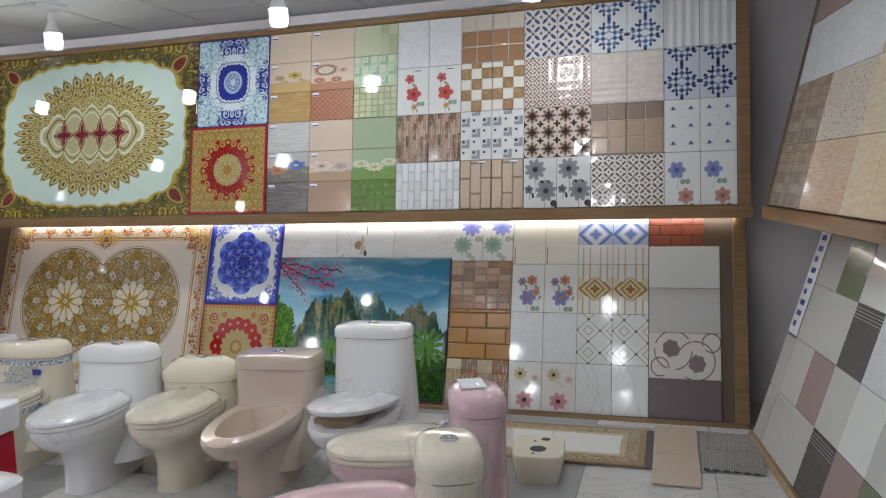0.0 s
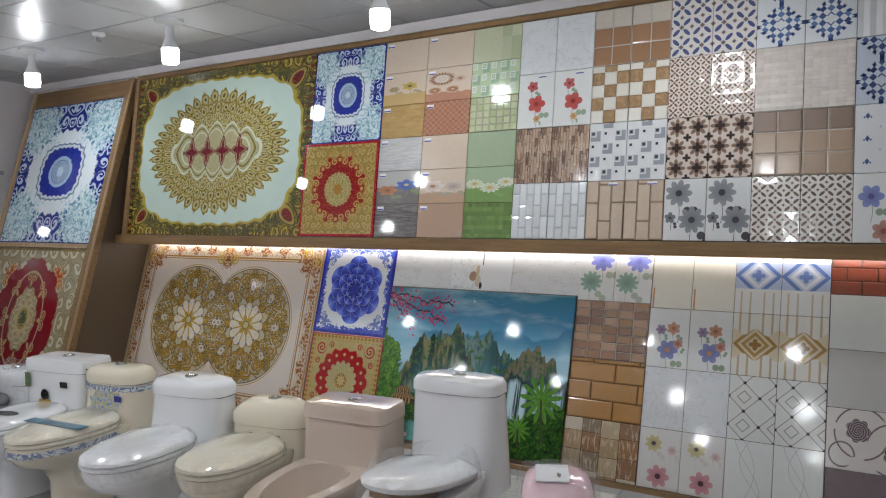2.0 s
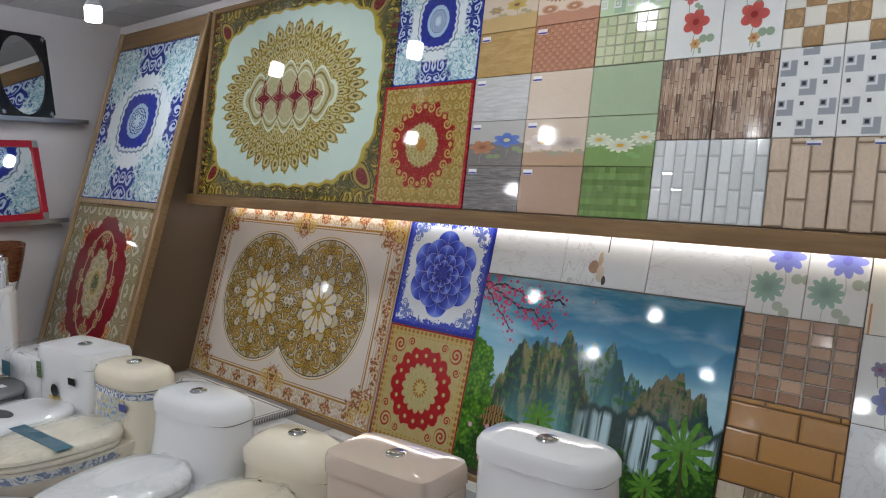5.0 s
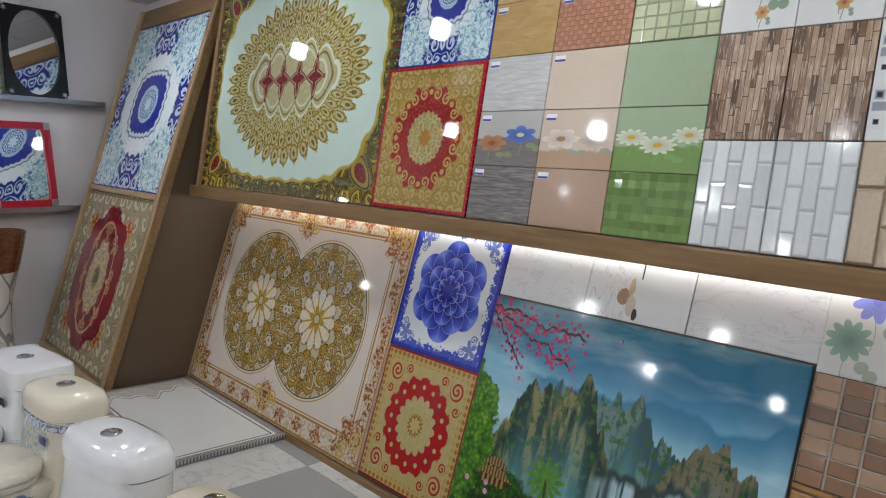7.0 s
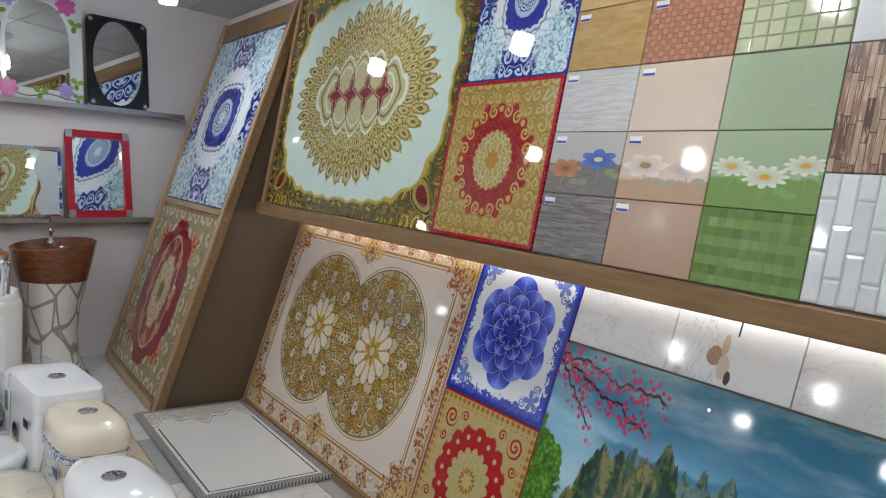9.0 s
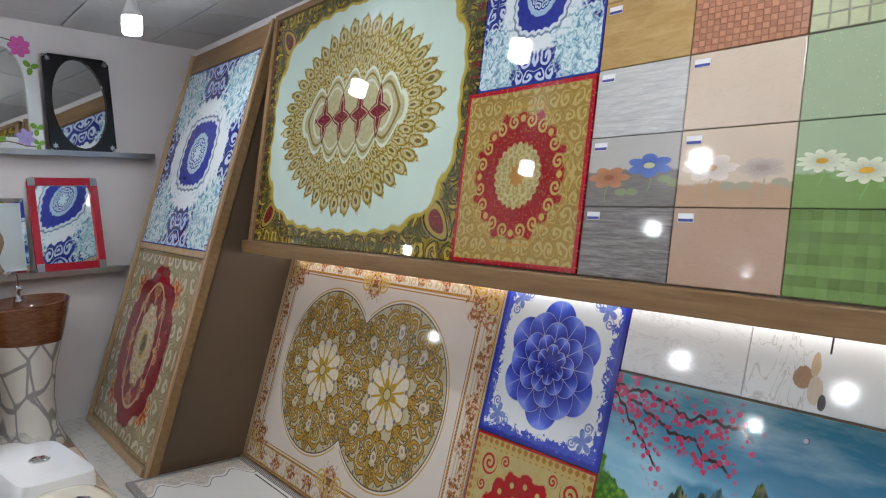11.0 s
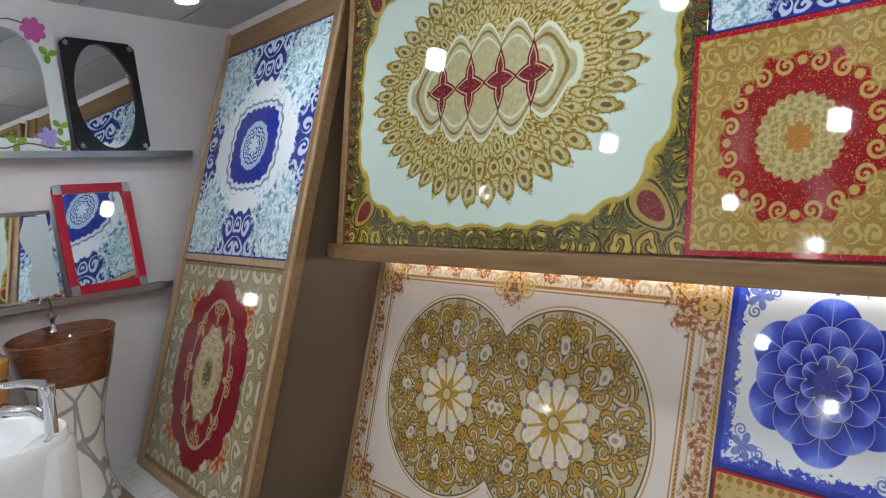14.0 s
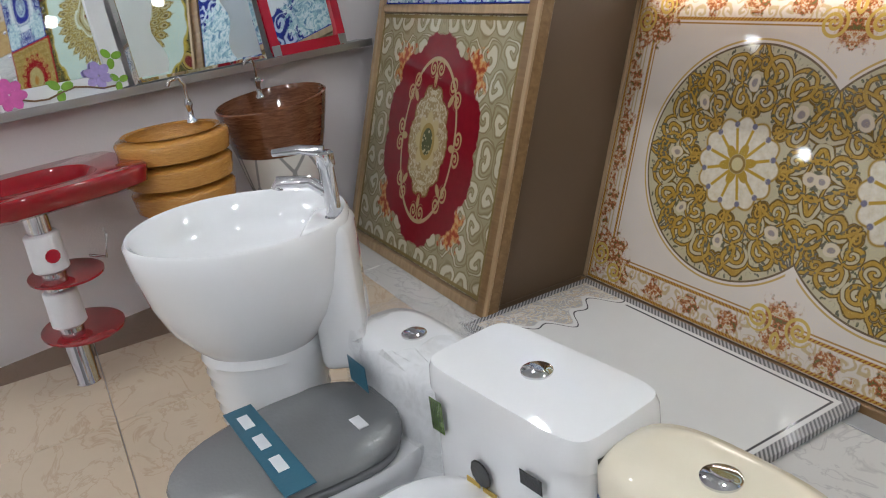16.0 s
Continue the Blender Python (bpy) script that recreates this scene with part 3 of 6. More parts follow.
def sticks(colours, nx, ny):
    def paint(u, v, z):
        i = fl(u * nx)
        off = rnd(i, 3.0)
        j = fl(v * ny + off * 3.0)
        k = rnd(i, j, 1.0)
        stops = [(n / len(colours) + 0.02, c) for n, c in enumerate(colours)]
        col = ramp(k, *stops)
        col = mix(noi(u * 20.0, v * 2.0, 3, 4) * 0.4, col, (0.12, 0.06, 0.03))
        col = mix(st(noi(u * 9.0, v * 1.4, 4, 4, 6.0) - 0.58, 8) * 0.7, col, (0.60, 0.47, 0.36))
        d = mn((0.5 - ab(fr(u * nx) - 0.5)) / nx, (0.5 - ab(fr(v * ny + off * 3.0) - 0.5)) / ny)
        return [mix(st(0.004 - d, 300), col, (0.06, 0.035, 0.02)), k]
    return paint


def blooms(ground, spots, stem=(0.25, 0.33, 0.24), low=None):
    """Flowers (x, y, radius, petals, colour, heart) on a plain ground; y counts in tile heights of 1.5 widths."""
    def paint(u, v, z):
        x, y = u, v * 1.5
        col = mix(noi(u, v, 6, 4), tuple(k * 0.94 for k in ground), ground)
        if low:
            edge = low[0] + (noi(u, 0.0, 4, 3) - 0.5) * 0.25
            col = mix(st(edge - v, 30), col, mix(noi(u * 1.5, v * 12.0, 4, 4), low[1], low[2]))
        for n, (cx, cy, r, k, c, heart) in enumerate(spots):
            dx = x - cx + si(y * 7.0 + n) * 0.03
            if stem:
                col = mix(st(0.007 - ab(dx), 180) * st(cy - y, 60) * st(y - cy + r * 2.2, 60), col, stem)
                col = mix(st(petals(x - cx - r * 0.9, y - cy + r * 1.3, 2, r * 0.55, 0.8, n * 0.7), 60), col, stem)
            p = petals(x - cx, y - cy, k, r, 0.34, n * 0.5)
            shade = mix(op("MULTIPLY", hyp(x - cx, y - cy), 1.0 / r, clamp=True), tuple(q * 0.45 for q in c), c)
            col = mix(st(p, 70), col, mix(noi(u, v, 40, 2) * 0.5, shade, tuple(min(1, q * 1.3) for q in c)))
            col = mix(st(r * 0.24 - hyp(x - cx, y - cy), 100), col, heart)
        return col
    return paint


def lattice(nx, ny, ground, line, dot, kind):
    def paint(u, v, z):
        i, j, x, y = cells(u, v, nx, ny)
        ax, ay = ab(x), ab(y)
        col = mix(noi(u, v, 8, 3), tuple(k * 0.92 for k in ground), ground)
        if kind == "star":
            col = mix(st(petals(x, y, 8, 0.46, 0.5), 16), col, line)
            col = mix(st(petals(x, y, 4, 0.24, 0.5), 16), col, dot)
            col = mix(st(petals(0.5 - ax, 0.5 - ay, 4, 0.2, 0.6), 16), col, dot)
        elif kind == "diamond":
            d = ax + ay
            col = mix(st(0.018 - ab(d - 0.5), 30), col, line)
            col = mix(st(0.020 - ab(d - 0.22), 30), col, line)
            col = mix(st(0.055 - hyp(0.5 - ax, ay), 30) + st(0.055 - hyp(ax, 0.5 - ay), 30), col, dot)
        elif kind == "ring":
            r = hyp(0.5 - ax, 0.5 - ay)
            col = mix(st(0.07 - ab(r - 0.36), 14), col, line)
            col = mix(st(petals(x, y, 4, 0.24, 0.6, 0.78), 16), col, dot)
        elif kind == "leaves":
            p_, q_ = (ax + ay) * 0.7071, (ax - ay) * 0.7071
            col = mix(st(1.0 - hyp((p_ - 0.36) / 0.22, q_ / 0.095), 6), col, line)
            col = mix(st(0.13 - ax - ay, 16), col, dot)
            col = mix(st(0.11 - (0.5 - ax) - ay, 16) + st(0.11 - ax - (0.5 - ay), 16), col, dot)
        elif kind == "stitch":
            i2, j2 = fl((x + y) * 6.0), fl((x - y) * 6.0)
            d = ax + ay
            on = st(md(i2 + j2, 2.0) - 0.5, 500) * st(0.47 - d, 40) * st(d - 0.13, 40)
            col = mix(on, col, mix(rnd(i2, j2), line, dot))
            col = mix(st(0.06 - ab(d - 0.5), 20) * st(co(ang(y, x) * 16.0), 4), col, line)
        elif kind == "spade":
            col = mix(st(0.10 - ab(x) - ab(y) * 0.7, 30), col, line)
            col = mix(st(0.05 - ab(ab(x) - 0.13) - ab(y + 0.06), 30), col, line)
            col = mix(st(0.06 - (0.5 - ax) - (0.5 - ay), 30), col, dot)
        elif kind == "squares":
            odd = st(md(i + j, 2.0) - 0.5, 500)
            col = mix(odd * st(0.40 - mx(ax, ay), 20), col, line)
            col = mix(st(0.05 - ab(mx(ab(x + 0.2), ab(y - 0.2)) - 0.22), 20), col, (0.62, 0.64, 0.66))
            col = mix(st(0.10 - mx(ab(x + 0.2), ab(y - 0.2)), 20), col, dot)
        return [col, mx(ax, ay)]
    return paint


def relief(c, nx, ny, kind):
    def paint(u, v, z):
        i, j, x, y = cells(u, v, nx, ny)
        col = mix(noi(u, v, 9, 3), tuple(k * 0.9 for k in c), c)
        h = (ab(x) + ab(y)) if kind == "quilt" else (x * 0.6 + 0.5) * (0.5 - ab(y)) * 2.0 if kind == "scale" else op("MULTIPLY", 0.5 - mx(ab(x), ab(y)), 6.0, clamp=True) + rnd(i, j) * (x + y) * 0.5
        return [mix(rnd(i, j, 4.0) * 0.3, col, tuple(min(1, k * 1.35) for k in c)), h]
    return paint


def bands(u, v, z):
    base = mix(noi(u, v, 5), (0.64, 0.63, 0.58), (0.70, 0.69, 0.65))
    col = mix(st(0.05 - ab(ab(fr(u * 2.0) - 0.5) - 0.2), 60), base, (0.48, 0.38, 0.26))
    f = ab(u - 0.5)
    d = f + ab(v - 0.5) * 1.5
    band = st(0.20 - ab(v - 0.5) + 0.05 * co(u * 12.566), 60)
    col = mix(band, col, (0.62, 0.54, 0.38))
    col = mix(band * st(0.05 - ab(d - 0.44), 40), col, (0.36, 0.21, 0.06))
    col = mix(band * st(0.05 - ab(d - 0.26), 40), col, (0.40, 0.25, 0.08))
    return mix(st(petals(u - 0.5, (v - 0.5) * 1.5, 4, 0.14, 0.5), 40), col, (0.30, 0.16, 0.04))


def bands_blue(u, v, z):
    base = mix(noi(u, v, 5), (0.66, 0.67, 0.66), (0.70, 0.71, 0.71))
    col = mix(st(0.04 - ab(ab(fr(u * 2.0) - 0.5) - 0.2), 60) * st(0.35 - v, 40), base, (0.52, 0.44, 0.34))
    f = ab(u - 0.5)
    d = f + ab(v - 0.62) * 1.5
    band = st(0.22 - ab(v - 0.62), 60)
    col = mix(band, col, (0.42, 0.50, 0.68))
    col = mix(band * st(0.06 - ab(d - 0.46), 40), col, (0.13, 0.21, 0.50))
    col = mix(band * st(0.05 - ab(d - 0.28), 40), col, (0.64, 0.68, 0.74))
    return mix(st(petals(u - 0.5, (v - 0.62) * 1.5, 4, 0.15, 0.5), 40), col, (0.16, 0.24, 0.52))


def swirl(u, v, z):
    col = mix(noi(u, v, 6), (0.66, 0.68, 0.68), (0.72, 0.73, 0.73))
    for k in range(3):
        col = mix(st(0.008 - ab(u - 0.35 - 0.12 * k - si(v * (3.0 + k * 0.5) + k) * 0.28), 120) * 0.7, col, (0.36, 0.40, 0.42))
    return col


def rose_scroll(u, v, z):
    x, y = u * 1.6, v
    col = mix(noi(u, v, 6), (0.60, 0.56, 0.55), (0.67, 0.63, 0.61))
    for cx, cy, r in ((0.55, 0.62, 0.42), (1.05, 0.40, 0.42), (0.25, 0.25, 0.2), (1.4, 0.8, 0.2)):
        col = mix(st(0.014 - ab(hyp(x - cx, y - cy) - r), 90) * st(noi(u, v, 4, 1, cx) - 0.42, 20), col, (0.20, 0.14, 0.15))
    for cx, cy in ((0.5, 0.66), (1.08, 0.34)):
        r = hyp(x - cx, y - cy)
        col = mix(st(petals(x - cx, y - cy, 7, 0.2, 0.2), 60), col, mix(st(fr(r * 26.0 + ang(y - cy, x - cx) * 0.4) - 0.45, 8), (0.10, 0.07, 0.08), (0.32, 0.26, 0.27)))
    return col


def soaps(u, v, z):
    x, y = u * 1.2, v * 0.28
    col = mix(st(0.006 - ab(noi(x, y, 4, 4, 2.0, 0.6, 0.8) - 0.5), 60) * 0.6 * st(0.42 - u, 20), (0.70, 0.73, 0.76), (0.30, 0.27, 0.25))
    for cx, cy, rx, ry, c in ((0.46, 0.09, 0.075, 0.032, (0.42, 0.27, 0.18)), (0.54, 0.13, 0.035, 0.035, (0.66, 0.52, 0.36)), (0.56, 0.06, 0.055, 0.04, (0.66, 0.58, 0.48)), (0.62, 0.03, 0.03, 0.022, (0.06, 0.06, 0.07))):
        e = hyp((x - cx) / rx, (y - cy) / ry) + (noi(x, y, 30, 2) - 0.5) * 0.4
        col = mix(st(1.0 - e, 12), col, mix(noi(x, y, 40, 2), tuple(k * 0.7 for k in c), c))
    return mix(st(0.008 - ab(x - 0.63), 200) * st(ab(y - 0.21) * -1.0 + 0.045, 200), col, (0.03, 0.03, 0.04))


def uvm(name, paint, rough=0.06, bump=0.0, coat=0.1):
    return material(name, paint, rough, 0.0, bump, coat, "uv")


W = (0.70, 0.71, 0.71)
SAND, BROWN = (0.58, 0.48, 0.39), (0.36, 0.23, 0.16)
T = {
    "sand": uvm("sand_tile", marble(SAND, (0.48, 0.38, 0.30), 4, 0.3), 0.2),
    "sand_flower": uvm("sand_flower_tile", blooms(SAND, [(0.25, 0.75, 0.14, 6, (0.36, 0.28, 0.20), (0.5, 0.35, 0.05)), (0.62, 0.85, 0.2, 6, (0.50, 0.38, 0.12), (0.2, 0.1, 0.05))], (0.35, 0.32, 0.2), (0.35, (0.45, 0.30, 0.12), (0.52, 0.38, 0.2)))),
    "sand_cups": uvm("sand_cup_tile", blooms(SAND, [(0.35, 1.0, 0.3, 24, (0.26, 0.13, 0.07), (0.6, 0.55, 0.5)), (0.35, 1.0, 0.2, 24, (0.62, 0.56, 0.50), (0.6, 0.5, 0.4)), (0.75, 0.95, 0.17, 24, (0.55, 0.42, 0.34), (0.3, 0.15, 0.1)), (0.2, 0.5, 0.15, 24, (0.4, 0.2, 0.12), (0.5, 0.4, 0.3)), (0.6, 0.5, 0.15, 24, (0.4, 0.2, 0.12), (0.5, 0.4, 0.3))], None, (0.25, (0.36, 0.16, 0.10), (0.46, 0.26, 0.18)))),
    "gold_wood": uvm("golden_sandstone_tile", streaks((0.33, 0.20, 0.07), (0.48, 0.33, 0.15), 3, 3)),
    "weave": uvm("red_weave_tile", alternate(16, 12, (0.42, 0.20, 0.12), (0.30, 0.12, 0.07), (0.34, 0.15, 0.09)), 0.3, 0.002),
    "grey_wood": uvm("pale_grey_wood_tile", streaks((0.36, 0.36, 0.37), (0.60, 0.60, 0.60), 3, 7)),
    "grey_flower": uvm("grey_flower_tile", blooms((0.44, 0.43, 0.42), [(0.26, 0.62, 0.24, 6, (0.42, 0.20, 0.11), (0.25, 0.1, 0.05)), (0.70, 0.85, 0.25, 6, (0.10, 0.17, 0.48), (0.5, 0.5, 0.3))], (0.22, 0.27, 0.15), (0.5, (0.10, 0.09, 0.09), (0.26, 0.24, 0.23)))),
    "dark_wood": uvm("dark_grey_wood_tile", streaks((0.06, 0.055, 0.055), (0.27, 0.25, 0.245), 3, 8)),
    "sand_rose": uvm("sand_rose_tile", blooms(SAND, [(0.3, 0.75, 0.27, 6, (0.66, 0.58, 0.53), (0.35, 0.2, 0.1)), (0.75, 0.72, 0.22, 5, (0.50, 0.42, 0.38), (0.35, 0.28, 0.25))], (0.34, 0.32, 0.24), (0.3, (0.40, 0.26, 0.17), (0.46, 0.32, 0.22)))),
    "brown": uvm("clay_brown_tile", marble((0.38, 0.245, 0.165), (0.30, 0.18, 0.12), 5, 0.3), 0.2),
    "green_pale": uvm("pale_green_square_tile", checks(5, 3, [(0.37, 0.44, 0.29), (0.43, 0.50, 0.35), (0.48, 0.54, 0.39)]), 0.1, 0.0),
    "green_squares": uvm("green_framed_square_tile", lattice(5, 3, (0.44, 0.55, 0.36), (0.28, 0.40, 0.28), (0.52, 0.58, 0.46), "squares"), 0.1),
    "green_mosaic": uvm("green_mosaic_tile", checks(7, 5, [(0.40, 0.49, 0.30), (0.44, 0.53, 0.34), (0.50, 0.57, 0.38)], 0.03), 0.06, 0.004),
    "green_plain": uvm("sparkling_green_tile", lambda u, v, z: mix(st(0.10 - vor(u, v, 26.0), 30), mix(noi(u, v, 5), (0.31, 0.39, 0.265), (0.35, 0.43, 0.30)), (0.72, 0.78, 0.66)), 0.08),
    "green_daisy": uvm("green_daisy_tile", blooms((0.34, 0.43, 0.29), [(0.2, 0.8, 0.2, 11, (0.62, 0.66, 0.52), (0.6, 0.35, 0.05)), (0.52, 0.62, 0.22, 11, (0.62, 0.66, 0.52), (0.6, 0.35, 0.05)), (0.85, 0.85, 0.19, 11, (0.62, 0.66, 0.52), (0.6, 0.35, 0.05))], (0.20, 0.35, 0.12), (0.4, (0.16, 0.27, 0.08), (0.20, 0.31, 0.11)))),
    "green_deep": uvm("quilted_green_tile", relief((0.15, 0.25, 0.075), 6, 4, "quilt"), 0.05, 0.012, 0.6),
    "white": uvm("white_marble_tile", marble((0.69, 0.71, 0.74), (0.45, 0.46, 0.47), 2.2, 0.5), 0.08),
    "rose": uvm("red_rose_tile", blooms(W, [(0.52, 0.66, 0.25, 5, (0.50, 0.09, 0.08), (0.25, 0.02, 0.02)), (0.40, 1.15, 0.16, 5, (0.50, 0.13, 0.13), (0.3, 0.03, 0.03)), (0.55, 0.25, 0.1, 6, (0.55, 0.34, 0.15), (0.4, 0.1, 0.05))])),
    "sticks": uvm("split_wood_tile", sticks([(0.05, 0.025, 0.015), (0.20, 0.10, 0.055), (0.33, 0.20, 0.13), (0.50, 0.36, 0.26), (0.12, 0.055, 0.03)], 13, 3), 0.3, 0.006),
    "white_brick": uvm("white_brick_tile", bricks(2.5, 5, (0.66, 0.69, 0.71), (0.48, 0.50, 0.52), True), 0.08, 0.003),
    "rust": uvm("rust_square_tile", checks(2, 3, [(0.62, 0.60, 0.56), (0.50, 0.30, 0.19), (0.28, 0.07, 0.03), (0.55, 0.52, 0.47), (0.30, 0.16, 0.09)], 0.03), 0.06, 0.002),
    "tan_check": uvm("tan_check_tile", alternate(3, 4.5, (0.68, 0.66, 0.61), (0.40, 0.26, 0.14), (0.30, 0.19, 0.10)), 0.06, 0.003),
    "grey_check": uvm("grey_check_tile", lattice(3, 4.5, (0.68, 0.69, 0.70), (0.27, 0.29, 0.33), (0.03, 0.03, 0.04), "squares"), 0.06, 0.001),
    "sand_brick": uvm("sandstone_brick_tile", bricks(1.6, 3, (0.52, 0.41, 0.31), (0.36, 0.27, 0.20), True, 0.4), 0.25, 0.008),
    "dot_blue": uvm("blue_medallion_tile", lattice(2, 3, (0.64, 0.61, 0.59), (0.07, 0.085, 0.20), (0.16, 0.12, 0.12), "leaves"), 0.06, 0.001),
    "cocoa": uvm("cocoa_lattice_tile", lattice(4, 6, (0.64, 0.56, 0.51), (0.15, 0.085, 0.06), (0.10, 0.06, 0.045), "leaves"), 0.15, 0.003),
    "splotch": uvm("brown_blossom_tile", lattice(2, 3, (0.58, 0.50, 0.44), (0.20, 0.13, 0.10), (0.035, 0.025, 0.022), "star"), 0.06, 0.002),
    "ink_flower": uvm("grey_blossom_tile", blooms((0.62, 0.63, 0.64), [(0.35, 1.15, 0.33, 9, (0.24, 0.25, 0.27), (0.04, 0.04, 0.05)), (0.68, 0.5, 0.33, 9, (0.22, 0.23, 0.25), (0.04, 0.04, 0.05)), (0.16, 0.55, 0.14, 5, (0.15, 0.16, 0.18), (0.04, 0.04, 0.05))], (0.05, 0.05, 0.06)), 0.1),
    "azulejo": uvm("blue_star_tile", lattice(1, 1.5, (0.66, 0.69, 0.72), (0.03, 0.055, 0.17), (0.12, 0.20, 0.40), "stitch"), 0.1, 0.001),
    "pearl": uvm("pearl_relief_tile", relief((0.58, 0.53, 0.49), 6, 8, "scale"), 0.14, 0.010),
    "patch": uvm("rustic_patch_tile", checks(2, 3, [(0.24, 0.13, 0.07), (0.42, 0.37, 0.34), (0.22, 0.17, 0.15), (0.38, 0.29, 0.22)], 0.02), 0.2, 0.003),
    "ring": uvm("brown_ring_tile", lattice(3, 4.5, (0.68, 0.66, 0.63), (0.15, 0.10, 0.08), (0.20, 0.14, 0.11), "leaves"), 0.06, 0.001),
    "ribs": uvm("white_ribbed_tile", lambda u, v, z: [mix(noi(u, v, 6), (0.62, 0.63, 0.65), (0.68, 0.69, 0.70)), ab(fr(u * 4.0) - 0.5)], 0.12, 0.01),
    "damask": uvm("blue_damask_tile", lattice(1, 1.5, (0.50, 0.55, 0.64), (0.02, 0.03, 0.09), (0.08, 0.12, 0.26), "stitch"), 0.1, 0.001),
    "spade": uvm("blue_spade_tile", lattice(2, 3, (0.68, 0.69, 0.71), (0.07, 0.10, 0.26), (0.40, 0.44, 0.55), "spade"), 0.1),
    "blue_rose": uvm("blue_rose_tile", blooms(W, [(0.35, 1.0, 0.26, 6, (0.22, 0.26, 0.52), (0.1, 0.1, 0.3)), (0.6, 0.25, 0.24, 6, (0.48, 0.26, 0.22), (0.3, 0.1, 0.08))])),
    "soaps": uvm("soap_picture_tile", soaps, 0.08),
    "blue_daisy": uvm("blue_daisy_tile", blooms(W, [(0.62, 1.2, 0.34, 9, (0.24, 0.27, 0.66), (0.15, 0.15, 0.45)), (0.34, 0.55, 0.32, 11, (0.28, 0.42, 0.36), (0.2, 0.3, 0.25))], (0.40, 0.45, 0.38))),
    "mosaic": uvm("brown_mosaic_tile", checks(5, 7, [(0.27, 0.14, 0.06), (0.14, 0.06, 0.03), (0.38, 0.23, 0.14), (0.21, 0.09, 0.04)], 0.04), 0.25, 0.004),
    "ochre": uvm("ochre_brick_tile", bricks(1.6, 3.2, (0.38, 0.19, 0.05), (0.10, 0.05, 0.02)), 0.2, 0.004),
    "blocks": uvm("wood_block_tile", sticks([(0.07, 0.04, 0.03), (0.55, 0.46, 0.30), (0.33, 0.17, 0.06), (0.26, 0.15, 0.10), (0.62, 0.55, 0.42)], 4, 3), 0.25, 0.003),
    "cream_line": uvm("cream_striped_tile", lambda u, v, z: mix(st(0.018 - ab(u - 0.06 - fl(u * 0.0)), 200) * st(0.35 - v, 50), mix(noi(u, v, 5), (0.66, 0.65, 0.58), (0.72, 0.71, 0.65)), (0.50, 0.22, 0.08))),
    "bouquet": uvm("bouquet_tile", blooms(W, [(0.5, 0.45, 0.26, 6, (0.20, 0.22, 0.42), (0.4, 0.2, 0.1)), (0.62, 1.0, 0.17, 6, (0.50, 0.26, 0.17), (0.3, 0.1, 0.05)), (0.32, 0.95, 0.14, 6, (0.28, 0.24, 0.36), (0.3, 0.1, 0.2)), (0.75, 0.62, 0.13, 6, (0.48, 0.24, 0.2), (0.3, 0.1, 0.05))])),
    "poppy": uvm("pink_poppy_tile", blooms((0.68, 0.67, 0.66), [(0.5, 0.32, 0.28, 7, (0.56, 0.27, 0.31), (0.08, 0.03, 0.04)), (0.35, 1.12, 0.22, 8, (0.55, 0.48, 0.28), (0.06, 0.04, 0.03)), (0.8, 1.0, 0.13, 6, (0.62, 0.5, 0.5), (0.5, 0.3, 0.3))], (0.60, 0.56, 0.54))),
    "bands_blue": uvm("blue_band_tile", bands_blue), "bands": uvm("gold_band_tile", bands),
    "net": uvm("dark_lattice_tile", lattice(1.5, 2.25, (0.68, 0.69, 0.68), (0.24, 0.22, 0.20), (0.05, 0.04, 0.04), "diamond"), 0.1),
    "swirl": uvm("grey_swirl_tile", swirl, 0.1),
    "plain_white": uvm("plain_white_tile", marble((0.70, 0.72, 0.70), (0.66, 0.68, 0.66), 3, 0.2), 0.07),
    "plain_grey": uvm("plain_grey_tile", marble((0.52, 0.51, 0.50), (0.48, 0.47, 0.46), 3, 0.2), 0.07),
    "rose_scroll": uvm("rose_scroll_tile", rose_scroll, 0.1),
    "purple": uvm("purple_grey_tile", marble((0.17, 0.125, 0.14), (0.13, 0.095, 0.105), 4, 0.4), 0.2),
    "red_brick": uvm("red_brick_tile", bricks(2.5, 3, (0.26, 0.06, 0.03), (0.10, 0.03, 0.02)), 0.4, 0.004),
    "oak": uvm("pale_oak_tile", streaks((0.58, 0.45, 0.29), (0.76, 0.63, 0.45), 3, 6)),
    "teak": uvm("teak_stripe_tile", streaks((0.50, 0.30, 0.18), (0.74, 0.56, 0.39), 3, 14)),
    "rubble": uvm("rubble_stone_tile", sticks([(0.16, 0.11, 0.08), (0.34, 0.27, 0.20), (0.44, 0.36, 0.28), (0.26, 0.18, 0.12)], 3, 6), 0.35, 0.006),
    "pebble": uvm("pebble_tile", lambda u, v, z: mix(st(0.3 - vor(u, v, 22.0), 10), (0.60, 0.52, 0.42), (0.32, 0.22, 0.15)), 0.2),
    "char": uvm("charcoal_tile", marble((0.09, 0.08, 0.08), (0.20, 0.18, 0.17), 5, 0.4), 0.25),
    "mauve": uvm("mauve_tile", marble((0.34, 0.25, 0.23), (0.30, 0.22, 0.20), 4, 0.3), 0.25),
    "moss": uvm("moss_green_tile", marble((0.16, 0.20, 0.12), (0.12, 0.15, 0.09), 4, 0.3), 0.25),
    "mist": uvm("misty_grey_tile", marble((0.56, 0.56, 0.53), (0.48, 0.48, 0.46), 3, 0.3), 0.2),
